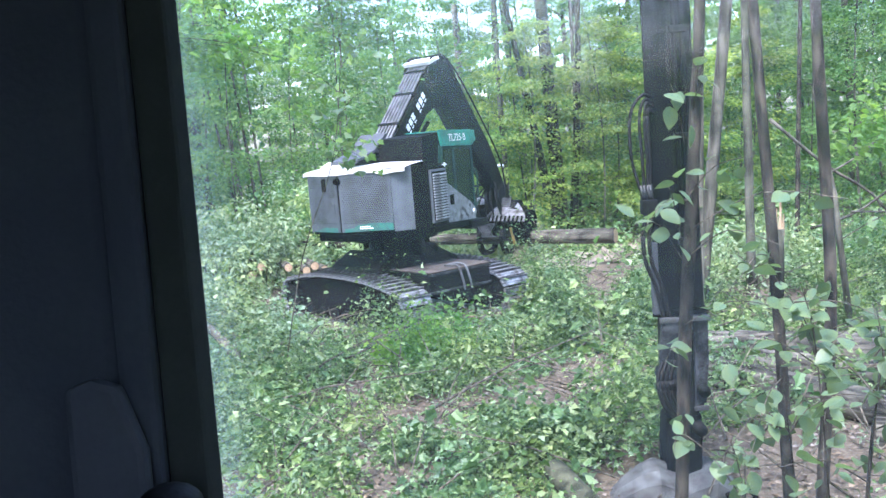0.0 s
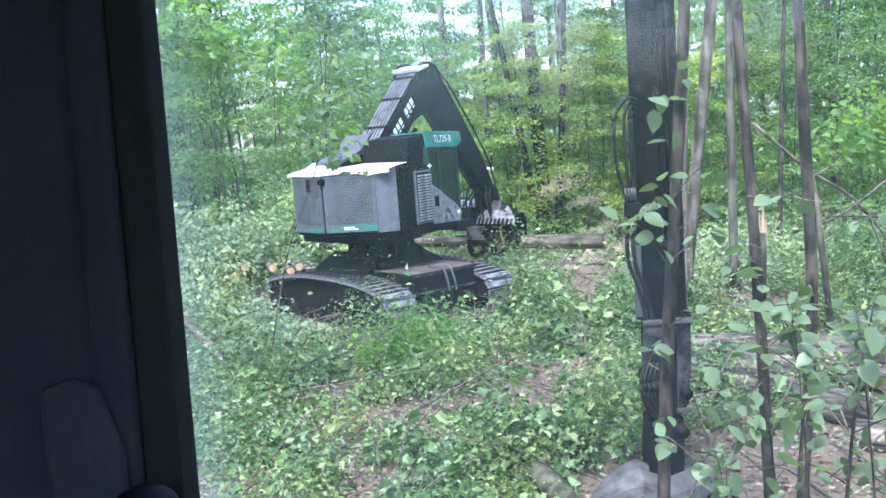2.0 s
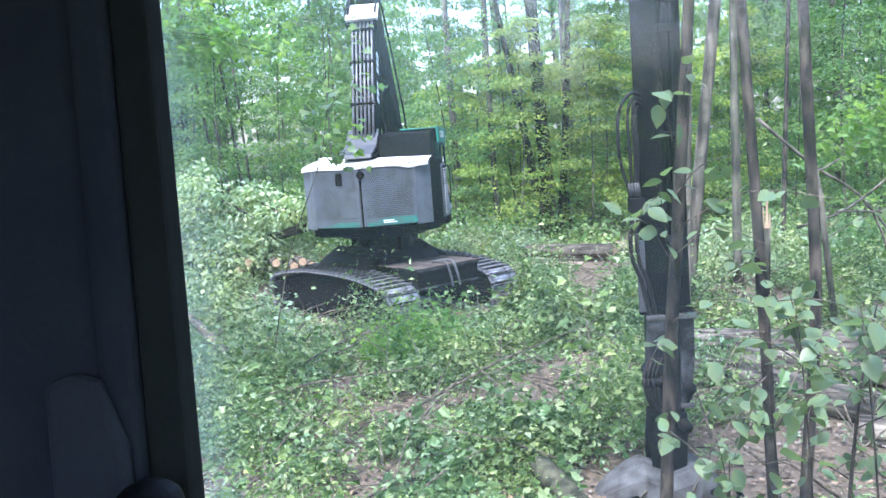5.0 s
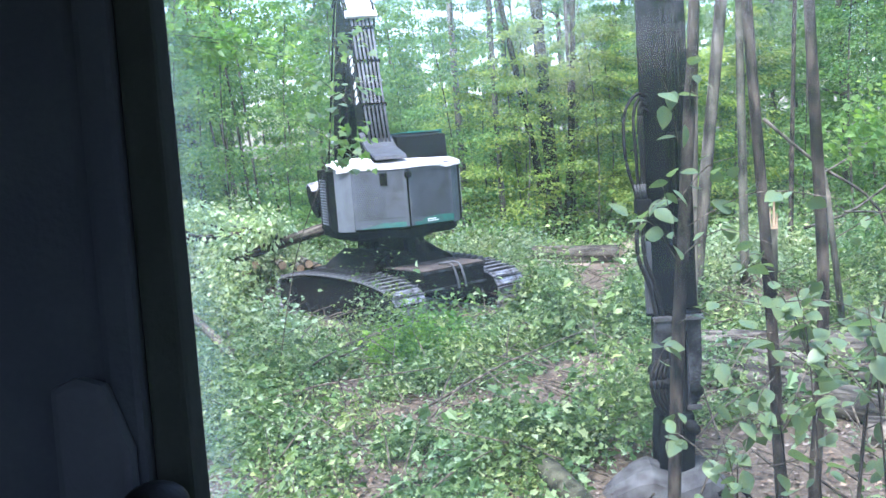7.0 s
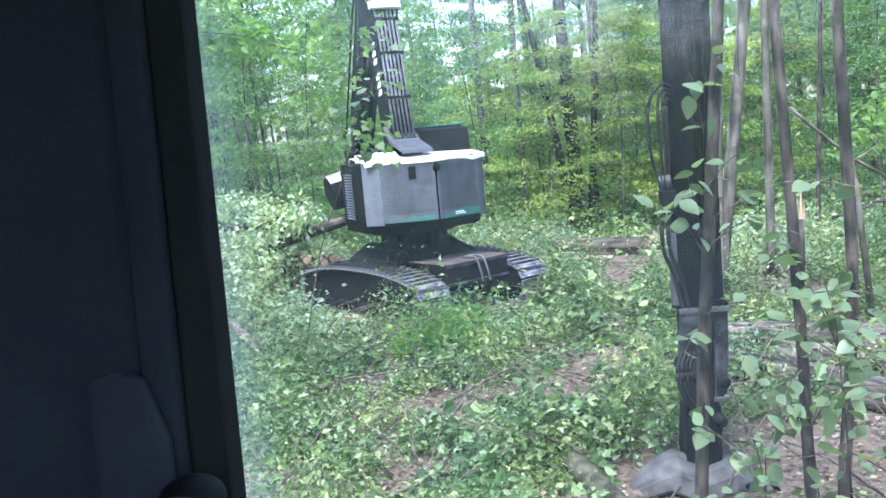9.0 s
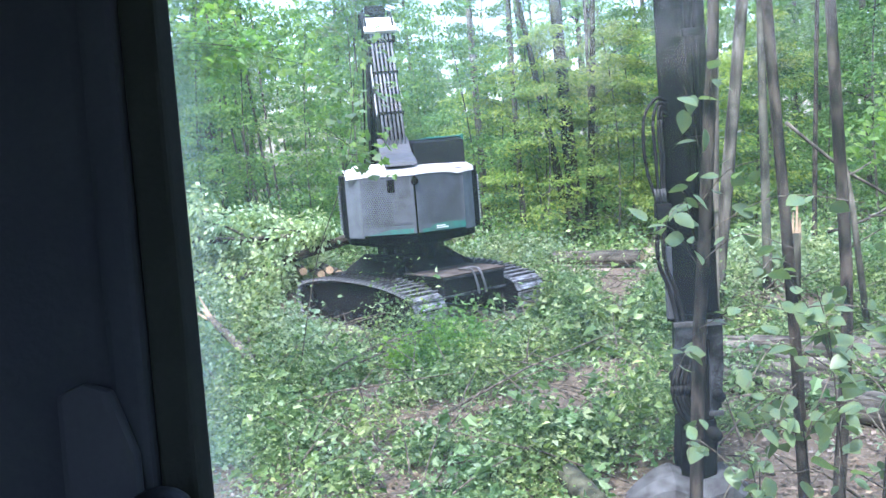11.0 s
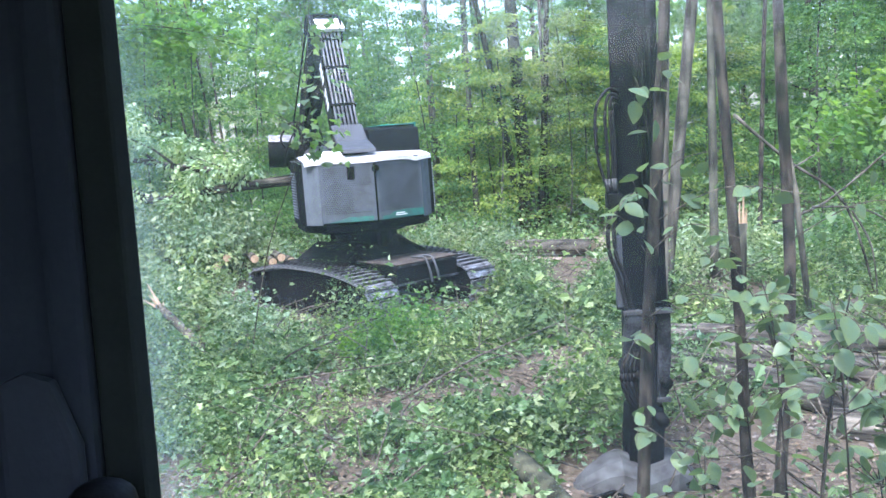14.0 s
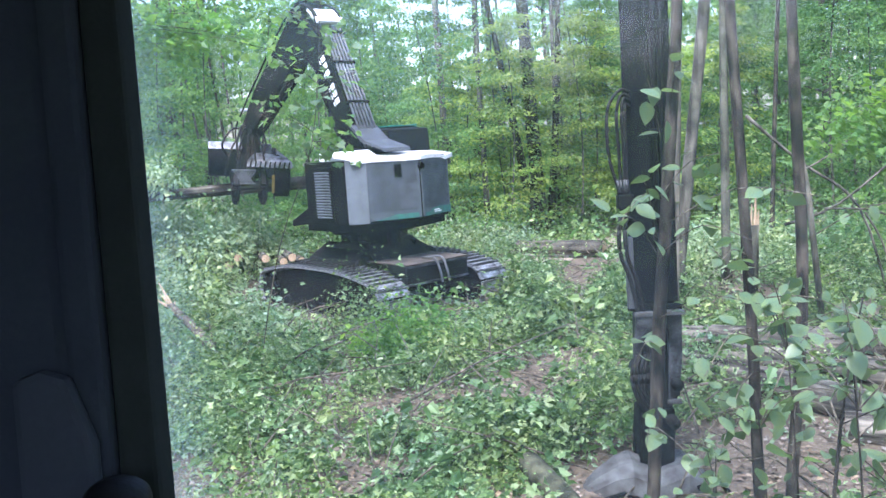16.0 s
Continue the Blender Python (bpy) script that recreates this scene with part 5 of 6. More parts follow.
# ---- the boom of the machine that carries the camera ----
def near_boom():
    ob = thing("near_boom", "black boom stick hanging upright with hoses and a grey grapple", "machine boom")
    bm = bmesh.new()
    prism(bm, [(1.66, 6.94), (1.87, 6.98), (1.88, 7.26), (1.62, 7.3), (1.485, 7.08)], "z", 1.62, 9.5, 0.015)
    prism(bm, [(1.65, 6.91), (1.89, 6.95), (1.9, 7.28), (1.6, 7.32), (1.46, 7.08)], "z", 1.55, 1.62, 0.008)
    st = part("stick", bm, BLACK, ob, "black square boom stick")
    bm = bmesh.new()
    tube(bm, [(1.71, 6.93, 1.7), (1.71, 6.93, 9.0)], 0.018, 8)
    tube(bm, [(1.77, 6.94, 2.4), (1.77, 6.94, 9.0)], 0.016, 8)
    part("stick_pipe", bm, RUBBER, st, "", True)
    for z in (2.2, 3.05, 3.9, 4.8):
        bm = bmesh.new()
        box(bm, 1.67, 1.81, 6.9, 6.96, z - 0.03, z + 0.03, 0.006)
        part("pipe_clamp", bm, STEEL_DARK, st)
    for pts, y in (([(1.49, 1.58), (1.62, 1.58), (1.64, 1.3), (1.58, 1.12), (1.6, 0.84), (1.52, 0.8), (1.45, 0.92), (1.46, 1.3)], 6.87), ([(1.74, 1.58), (1.87, 1.58), (1.86, 1.2), (1.83, 0.84), (1.74, 0.8), (1.75, 1.1)], 6.88)):
        bm = bmesh.new()
        prism(bm, pts, "y", y, y + 0.05, 0.014)
        part("link_plate", bm, SCUFF, ob, "scuffed dark steel link plate")
    bm = bmesh.new()
    prism(bm, [(1.52, 1.55), (1.84, 1.55), (1.83, 0.8), (1.76, 0.7), (1.56, 0.7), (1.5, 0.85)], "y", 6.94, 7.2, 0.03)
    part("link", bm, STEEL_DARK, ob)
    for k in range(4):
        bm = bmesh.new()
        x = 1.44 + 0.035 * k
        tube(bm, arc([(x + 0.04, 6.86, 1.22), (x - 0.01, 6.83, 1.12), (x - 0.015, 6.82, 0.98), (x + 0.03, 6.84, 0.84), (x + 0.1, 6.88, 0.74)]), 0.017, 8)
        part("link_hose", bm, RUBBER, ob, "", True)
    for x, z in ((1.55, 1.02), (1.8, 0.95), (1.68, 1.45), (1.76, 0.62)):
        bm = bmesh.new()
        made = bmesh.ops.create_cone(bm, cap_ends=True, segments=20, radius1=0.06, radius2=0.05, depth=0.46)["verts"]
        bmesh.ops.transform(bm, verts=made, matrix=Matrix.Translation((x, 7.05, z)) @ Matrix.Rotation(math.pi / 2, 4, "X"))
        part("pin", bm, STEEL_DARK, ob, "", True)
    # pale bars on the link's edges: wear, and highlights put in as bright steel
    for x0, x1, z in ((1.47, 1.63, 1.56), (1.73, 1.88, 1.56), (1.5, 1.62, 0.8), (1.72, 1.84, 0.8)):
        bm = bmesh.new()
        box(bm, x0, x1, 6.85, 6.885, z - 0.02, z + 0.02, 0.008)
        part("worn_highlight_edge", bm, PIPE, ob, "bright worn steel edge that paints a highlight")
    bm = bmesh.new()
    prism(bm, [(1.5, 0.72), (1.8, 0.72), (1.8, 0.5), (1.75, 0.3), (1.78, 0.0), (1.48, 0.0), (1.51, 0.3), (1.49, 0.5)], "y", 6.93, 7.2, 0.03)
    part("rotator", bm, BLACK, ob)
    bm = bmesh.new()
    rows = []
    for x, z, d in ((0.86, 0.0, 0.12), (1.06, 0.17, 0.24), (1.24, 0.27, 0.32), (1.36, 0.31, 0.36), (1.58, 0.2, 0.36), (1.82, 0.28, 0.36), (1.95, 0.18, 0.3), (2.08, 0.02, 0.22), (2.12, -0.1, 0.18)):
        rows.append([bm.verts.new((x + 0.02 * k, 7.02 + d * e, z - f - 0.012 * ((k * 3 + int(x * 10)) % 3))) for k, (e, f) in enumerate(((-1, 0.2), (-0.93, 0.06), (-0.5, 0.0), (0.3, 0.0), (1, 0.1)))])
    for p, q in zip(rows, rows[1:]):
        for i in range(4):
            bm.faces.new((p[i], p[i + 1], q[i + 1], q[i]))
    bmesh.ops.solidify(bm, geom=bm.faces[:], thickness=0.015)
    part("grapple", bm, GRAPPLE, ob, "pale grey grapple shell in the litter")
    # black plate put in for the shaded hollow under the shell, and a tube
    bm = bmesh.new()
    prism(bm, [(0.92, -0.1), (1.02, 0.05), (1.3, 0.12), (1.42, 0.02), (1.44, -0.12)], "y", 6.66, 6.7, 0.006)
    tube(bm, arc([(1.9, 6.7, 0.1), (2.06, 6.66, 0.16), (2.18, 6.7, 0.0), (2.2, 6.7, -0.1)]), 0.022, 7)
    part("grapple_shade_plate", bm, BLACK, ob)
    # hoses looping down the side
    for k, (dx, top) in enumerate(((0.0, 3.4), (0.035, 3.36), (0.075, 3.33), (0.1, 3.28))):
        bm = bmesh.new()
        tube(bm, arc([(1.53, 6.98, top - 0.02), (1.44 + dx * 0.4, 6.95, top), ((1.335 if k == 0 else 1.37) + dx, 6.93, top - 0.15), ((1.325 if k == 0 else 1.375) + dx, 6.92, 2.9), (1.39 + dx * 0.7, 6.92, 2.62)]), 0.0135, 8)
        part("hose", bm, RUBBER, ob, "", True)
        bm = bmesh.new()
        tube(bm, [(1.39 + dx * 0.7, 6.92, 2.68), (1.40 + dx * 0.7, 6.92, 2.54)], 0.019, 8)
        part("hose_fitting", bm, SCUFF, ob, "bright hose fitting", True)
    bm = bmesh.new()
    box(bm, 1.385, 1.51, 6.88, 7.0, 2.44, 2.56, 0.012)
    part("hose_clamp", bm, STEEL_DARK, ob)
    for dx in (0.0, 0.05):
        bm = bmesh.new()
        tube(bm, arc([(1.42 + dx, 6.92, 2.46), (1.38 + dx, 6.9, 2.25), (1.39 + dx, 6.9, 2.05), (1.46 + dx, 6.92, 1.85), (1.52 + dx, 6.9, 1.5), (1.53 + dx, 6.88, 1.2)]), 0.018, 8)
        part("hose", bm, RUBBER, ob, "", True)
    bm = bmesh.new()
    box(bm, 1.44, 1.5, 6.93, 7.0, 1.6, 2.2, 0.01)
    part("valve_cover", bm, SLATE, ob, "grey guard strip")


near_boom()


# ---- young trees before the camera ----
def big_leaf(name, material, lobed):
    """One broad leaf, about 1 long along +x, folded and curled."""
    out = [(0, 0), (0.12, 0.2), (0.32, 0.34), (0.55, 0.33), (0.78, 0.2), (1.0, 0.0)]
    if lobed:
        out = [(0, 0), (0.05, 0.25), (0.2, 0.5), (0.36, 0.34), (0.62, 0.42), (0.66, 0.2), (1.0, 0.0)]
    verts, faces = [], []
    for x, w in out:
        verts += [(x, w, 0.14 * w - 0.18 * x * x), (x, 0, -0.18 * x * x), (x, -w, 0.14 * w - 0.18 * x * x)]
    for i in range(len(out) - 1):
        a, b = 3 * i, 3 * i + 3
        faces += [(a, b, b + 1, a + 1), (a + 1, b + 1, b + 2, a + 2)]
    me = bpy.data.meshes.new(name)
    me.from_pydata(verts, [], faces)
    for p in me.polygons:
        p.use_smooth = True
    me.materials.append(material)
    return me


OVAL_LEAF = big_leaf("leaf", LEAF_SAP, False)
MAPLE_LEAF = big_leaf("leaf", LEAF_MAPLE, True)
SAP_LEAF = big_leaf("leaf", LEAF_SAP, True)


def sapling(name, label, trunk_pts, radii, twigs, mesh, size, per, seed, bark_m=BARK_DARK, spread=0.16, crown=0):
    """A young tree: trunk, twigs from a to b, and single leaves along each twig."""
    rng = random.Random(seed)
    ob = thing(name, label, "sapling")
    bm = bmesh.new()
    p = arc(trunk_pts, 4)
    r = [float(v) for v in np.interp(np.linspace(0, 1, len(p)), np.linspace(0, 1, len(radii)), radii)]
    tube(bm, p, r, 10, 0.12, seed)
    part("trunk", bm, bark_m, ob, smooth=True)
    for a, b in twigs:
        a, b = Vector(a), Vector(b)
        bm = bmesh.new()
        mid = (a + b) / 2 + Vector((0, 0, 0.12 * (b - a).length))
        run = arc([a, mid, b], 5)
        tube(bm, run, [0.005 - 0.003 * i / len(run) for i in range(len(run))], 5)
        tw = part("twig", bm, TWIG, ob)
        for i in range(per):
            u = 0.25 + 0.75 * (i + rng.random() * 0.6) / per
            q = run[min(len(run) - 1, int(u * (len(run) - 1)))]
            lf = new("leaf", mesh)
            lf.parent = tw
            s = size * rng.uniform(0.6, 1.25)
            lf.matrix_basis = Matrix.LocRotScale(q + Vector([rng.uniform(-spread, spread) * 0.4 for _ in range(3)]),
                                                 Euler((rng.gauss(0, 0.5), rng.gauss(0.25, 0.45), rng.uniform(0, 6.28))), (s, s, s))
    if crown:
        rg = np.random.default_rng(seed)
        cs = []
        for a, b in twigs:
            k = crown // len(twigs)
            u = rg.uniform(0.3, 1.05, (k, 1))
            cs.append(np.array(a) + (np.array(b) - np.array(a)) * u + rg.normal(0, 1, (k, 3)) * np.array([0.22, 0.22, 0.1]) + np.array([0, 0, 0.1]))
        c = np.concatenate(cs)
        n = len(c)
        w = np.stack([rg.normal(0.5, 0.6, n), rg.normal(-0.3, 0.6, n), rg.normal(-0.3, 0.35, n)], 1)
        v = np.stack([rg.normal(0, 0.5, n), rg.normal(0, 0.5, n), np.ones(n)], 1)
        lv = tagged(new("foliage", leaf_mesh("foliage", c, w, v, size * 0.85 * rg.uniform(0.6, 1.2, n), 0.95, LEAF_MAPLE, True)), kind="stuff")
        lv.parent = ob
    return ob


sapling("young_tree", "slim dark-barked young tree in front of the boom", [(1.34, 6.0, -0.2), (1.38, 6.0, 0.5), (1.46, 6.0, 1.65), (1.535, 6.0, 2.43), (1.605, 6.0, 3.22), (1.67, 6.0, 4.0), (1.85, 6.1, 7)], [0.056, 0.05, 0.048, 0.046, 0.044, 0.04, 0.032],
        [((1.46, 6, 2.2), (1.05, 5.4, 2.55)), ((1.46, 6, 2.35), (1.2, 5.3, 2.8)), ((1.5, 6, 2.6), (1.75, 5.4, 2.9)), ((1.43, 6, 1.7), (1.9, 5.2, 1.95)), ((1.52, 6, 3.0), (1.32, 5.5, 3.4)), ((1.41, 6, 1.0), (1.2, 5.4, 1.0)), ((1.53, 6, 2.4), (2.2, 5.0, 2.62)), ((1.5, 6, 2.2), (1.75, 4.9, 2.4)), ((1.55, 6, 2.6), (1.0, 5.2, 2.45)), ((1.6, 6, 3.2), (1.5, 5.4, 3.55)), ((1.45, 6, 1.5), (1.1, 5.2, 1.6))], OVAL_LEAF, 0.135, 6, 1)
sapling("young_tree", "slim brown-barked young tree beside the logs", [(2.03, 5.6, -0.2), (2.01, 5.6, 0.6), (1.99, 5.6, 1.6), (1.95, 5.6, 2.6), (1.89, 5.6, 3.9), (1.8, 5.6, 6.5)], [0.042, 0.04, 0.038, 0.036, 0.028],
        [((2.0, 5.6, 1.7), (1.45, 4.9, 1.6)), ((1.99, 5.6, 1.9), (2.5, 4.8, 1.8)), ((2.0, 5.6, 1.4), (1.5, 4.8, 1.15)), ((1.97, 5.6, 2.2), (1.55, 5.0, 2.2)), ((2.0, 5.6, 1.2), (2.6, 4.9, 1.3))], OVAL_LEAF, 0.13, 6, 2)
sapling("young_tree", "slim grey-barked young tree beside the logs", [(2.4, 6.0, -0.2), (2.4, 6.0, 0.4), (2.47, 6.0, 1.3), (2.5, 6.0, 2.1), (2.45, 6.0, 3.9), (2.4, 6.0, 6.5)], [0.044, 0.044, 0.042, 0.04, 0.03],
        [((2.48, 6, 1.6), (2.9, 5.0, 1.8)), ((2.48, 6, 1.8), (2.0, 5.1, 2.0)), ((2.45, 6, 1.3), (2.9, 4.8, 1.3)), ((2.5, 6, 2.2), (3.1, 5.2, 2.5)), ((2.44, 6, 1.0), (2.0, 5.0, 0.9))], OVAL_LEAF, 0.13, 6, 3)
sapling("leafy_shoot", "thin leafy shoot with yellowing leaves", [(2.0, 4.5, -0.1), (2.02, 4.5, 0.8), (2.1, 4.5, 1.6), (2.2, 4.5, 2.1)], [0.014, 0.012, 0.008, 0.004],
        [((2.05, 4.5, 1.1), (1.45, 4.2, 1.35)), ((2.08, 4.5, 1.4), (2.5, 4.1, 1.6)), ((2.1, 4.5, 1.6), (1.75, 4.2, 1.8)), ((2.15, 4.5, 1.8), (2.5, 4.3, 2.0)), ((2.03, 4.5, 0.9), (2.5, 4.2, 1.1)), ((2.03, 4.5, 0.9), (1.3, 4.4, 0.95))], OVAL_LEAF, 0.13, 6, 4)
for k, (x, y, z) in enumerate([(1.75, 4.9, 1.5), (2.35, 4.4, 1.5), (2.7, 5.2, 1.7), (1.5, 5.0, 0.95), (2.5, 4.8, 1.0), (2.05, 5.2, 1.85), (2.9, 4.6, 1.45), (2.6, 4.2, 1.75), (1.9, 4.0, 1.95)]):
    rr = random.Random(60 + k)
    ends = [(x + rr.uniform(-0.55, 0.5), y + rr.uniform(-0.3, 0.3), z + rr.uniform(-0.2, 0.35)) for _ in range(5)]
    sapling("leafy_shoot", "thin leafy shoot with green and yellowing leaves", [(x + 0.1, y, -0.1), (x + 0.05, y, z * 0.6), (x, y, z)], [0.008, 0.006, 0.003], [((x + 0.03, y, z * 0.85), e) for e in ends], OVAL_LEAF, 0.13, 6, 70 + k)
sapling("leafy_shoot", "thin leafy shoot hanging near the window", [(2.9, 4.0, -0.1), (2.75, 4.0, 1.5), (2.45, 4.0, 2.7), (2.3, 4.0, 3.2)], [0.014, 0.012, 0.008, 0.004],
        [((2.45, 4, 2.7), (2.05, 3.9, 2.85)), ((2.4, 4, 2.9), (2.1, 3.95, 3.05))], OVAL_LEAF, 0.12, 4, 5)
sapling("slender_sapling", "slender sapling with pale leaves before the machine", [(-2.55, 10.5, -0.1), (-2.5, 10.5, 0.5), (-2.14, 10.5, 1.93), (-1.63, 10.5, 3.16), (-1.4, 10.5, 4.64), (-1.3, 10.5, 5.6)], [0.009, 0.008, 0.006, 0.004, 0.002],
        [((-1.7, 10.5, 3.0), (-1.3, 10.2, 3.3)), ((-1.6, 10.5, 3.3), (-2.1, 10.4, 3.6)), ((-1.55, 10.5, 3.6), (-1.1, 10.4, 3.9)), ((-1.5, 10.5, 3.9), (-2.0, 10.3, 4.2)), ((-1.45, 10.5, 4.2), (-1.0, 10.4, 4.5)), ((-1.42, 10.5, 4.5), (-1.9, 10.4, 4.8)), ((-1.62, 10.5, 3.2), (-1.2, 10.6, 3.0))], SAP_LEAF, 0.13, 14, 6, bark_m=TWIG, spread=0.4, crown=120)
sapling("maple_branch_tree", "young maple with bright leaf sprays", [(-5.2, 9.2, -0.1), (-5.0, 9.2, 2), (-4.6, 9.1, 4), (-4.2, 9.0, 6)], [0.06, 0.05, 0.04, 0.02],
        [((-4.55, 9.1, 4.1), (-3.1 + 0.2 * i, 9.0 + 0.2 * (i % 3 - 1), 4.85 - 0.1 * i)) for i in range(8)] + [((-4.6, 9.1, 3.9), (-2.7 + 0.2 * i, 9.2, 4.3 + 0.1 * (i % 2))) for i in range(4)], MAPLE_LEAF, 0.12, 14, 7, spread=0.5, crown=900)
sapling("maple_branch_tree", "young maple with bright leaf sprays by the logs", [(6.6, 10.2, -0.1), (6.5, 10.2, 1.5), (6.3, 10.1, 3), (6.2, 10.0, 5)], [0.05, 0.045, 0.035, 0.02],
        [((6.4, 10.1, 2.6), (4.3 + 0.3 * i, 10 + 0.15 * (i % 3 - 1), 2.75 + 0.22 * (i % 4))) for i in range(7)], MAPLE_LEAF, 0.13, 12, 8, spread=0.5, crown=1300)


def dead_branches():
    ob = thing("dead_top", "bare grey broken branches hanging beyond the logs", "dead branch")
    bm = bmesh.new()
    for pts, r in (([(4.6, 13, 3.15), (5.4, 13, 2.4), (6.3, 13, 1.65), (6.8, 13, 0.0)], 0.03), ([(5.0, 12.6, 1.5), (5.8, 12.6, 1.75), (6.8, 12.4, 2.6)], 0.025), ([(5.6, 12.6, 1.7), (6.4, 12.6, 1.6), (7.0, 12.6, 1.2)], 0.02), ([(5.2, 12.8, 2.2), (5.9, 12.7, 2.6), (6.6, 12.5, 3.4)], 0.018), ([(6.2, 12.6, 1.6), (6.5, 12.6, 1.0), (6.6, 12.6, 0.0)], 0.02)):
        p = arc(pts, 4)
        tube(bm, p, [r * (1 - 0.5 * i / len(p)) for i in range(len(p))], 6, 0.2, 2)
    part("branch", bm, BARK_PALE, ob, smooth=True)
    ob = thing("snapped_trunk", "snapped trunk with pale torn wood", "broken tree")
    bm = bmesh.new()
    tube(bm, [(4.95, 14, -0.1), (5.0, 14, 0.9), (5.03, 14, 1.35)], [0.12, 0.11, 0.09], 10, 0.15, 3)
    part("trunk", bm, BARK, ob, smooth=True)
    bm = bmesh.new()
    for dx, h in ((-0.05, 1.7), (0.02, 1.95), (0.06, 1.6), (0.0, 1.5)):
        tube(bm, [(5.03 + dx, 13.98, 1.25), (5.06 + dx, 13.98, h)], [0.04, 0.006], 5)
    part("torn_wood", bm, CUT, ob, "pale torn wood")
    ob = thing("splintered_stem", "tall pale splinter of a broken stem", "broken tree")
    bm = bmesh.new()
    tube(bm, [(5.3, 12, -0.1), (5.1, 12, 2.0), (4.9, 12, 3.3), (4.84, 12, 3.55)], [0.05, 0.045, 0.03, 0.005], 7, 0.2, 8)
    part("trunk", bm, BARK_PALE, ob, smooth=True)


dead_branches()


# ---- the cab round the camera ----
def cab_interior():
    ob = thing("cab_interior", "dark moulded cab interior with a window pillar", "vehicle cab", kind="structure")
    # the pillar beside the window: seal, frame and inner trim, leaning back to the left
    a, b = Vector((-0.199, 0.568, 3.207)), Vector((-0.192, 0.527, 2.884))
    up_way = (a - b).normalized()
    side = Vector((1, 0, 0)) - up_way * up_way.x
    side.normalize()
    m = Matrix((side, up_way.cross(side) * 1, up_way)).transposed().to_4x4()
    m.translation = (a + b) / 2

    def bar(name, outline, z0, z1, material, bevel, label=""):
        bm = bmesh.new()
        prism(bm, outline, "z", z0, z1, bevel)
        o = part(name, bm, material, ob, label)
        o.matrix_basis = m
        return o

    bar("window_seal", [(-0.03, -0.012), (-0.006, -0.012), (0.0, 0.0), (-0.002, 0.004), (-0.02, 0.03), (-0.04, 0.03)], -0.7, 0.7, CABSEAL, 0.003, "black rubber window seal")
    bar("pillar", [(-0.055, -0.02), (-0.031, -0.02), (-0.031, 0.06), (-0.055, 0.06)], -0.7, 0.7, CABTRIM, 0.005, "dark pillar trim")
    bar("side_panel", [(-0.5, -0.25), (-0.3, -0.03), (-0.056, -0.012), (-0.056, 0.06), (-0.5, 0.06)], -0.7, 0.7, CABTRIM, 0.008, "dark moulded side panel")
    bm = bmesh.new()
    prism(bm, [(-0.084, -0.6), (-0.036, -0.6), (-0.036, -0.12), (-0.05, -0.078), (-0.066, -0.072), (-0.084, -0.078)], "y", -0.034, -0.0205, 0.005)
    part("lower_trim", bm, CABLIGHT, ob, "lighter lower trim piece").matrix_basis = m
    bm = bmesh.new()
    bmesh.ops.create_uvsphere(bm, u_segments=20, v_segments=12, radius=0.02)
    bmesh.ops.transform(bm, verts=bm.verts[:], matrix=Matrix.Diagonal((1.0, 1.0, 0.7, 1)))
    tube(bm, [(0, 0, -0.2), (0, 0, 0)], 0.012, 10)
    o = part("lever_knob", bm, RUBBER, ob, "black lever knob", True)
    o.matrix_basis = pose(-0.206, 0.47, 2.905)
    bm = bmesh.new()
    tube(bm, arc([(-0.019, -0.014, -0.0), (-0.008, -0.02, 0.008), (0.006, -0.02, 0.008), (0.016, -0.014, 0.0)]), 0.0012, 6)
    part("knob_rim", bm, GREY, o)
    # shell behind, above and below the camera, and the far pillar
    for x in (-1.15, 1.15):
        bm = bmesh.new()
        prism(bm, oval(0.4, 1.5, 0.42), "x", x - 0.3, x + 0.3, 0.02)
        o = part("track", bm, MUD, ob, "muddy steel crawler track")
        o.matrix_basis = pose(0.2, -0.6, 0)
    bm = bmesh.new()
    box(bm, -0.65, 1.05, -1.8, 0.6, 0.45, 1.0, 0.04)
    box(bm, -0.75, 1.15, -2.2, 0.74, 1.0, 1.545, 0.04)
    part("chassis", bm, BLACK, ob, "black machine chassis")
    bm = bmesh.new()
    box(bm, -0.75, 1.15, -1.0, 0.75, 1.55, 1.62, 0.01)
    part("floor", bm, CABTRIM, ob)
    bm = bmesh.new()
    box(bm, -0.75, 1.15, -1.0, 0.7, 3.72, 3.8, 0.01)
    part("roof_lining", bm, CABTRIM, ob)
    bm = bmesh.new()
    box(bm, -0.75, 1.15, -1.06, -1.0, 1.62, 2.7, 0.01)
    part("rear_wall", bm, CABTRIM, ob)
    bm = bmesh.new()
    box(bm, -0.8, -0.74, -1.0, 0.75, 1.62, 3.72, 0.01)
    part("side_wall", bm, CABTRIM, ob)
    bm = bmesh.new()
    box(bm, 1.15, 1.2, -1.0, 0.75, 1.62, 2.3, 0.01)
    part("side_wall", bm, CABTRIM, ob)
    bm = bmesh.new()
    box(bm, -0.7, 1.15, 0.68, 0.74, 1.62, 2.35, 0.01)
    part("sill_wall", bm, CABTRIM, ob)
    bm = bmesh.new()
    box(bm, -0.25, 1.12, 0.66, 0.664, 2.35, 3.72)
    pane = part("window_pane", bm, FILM, ob, "dusty clear window pane with painted haze")
    pane.visible_shadow = False


cab_interior()


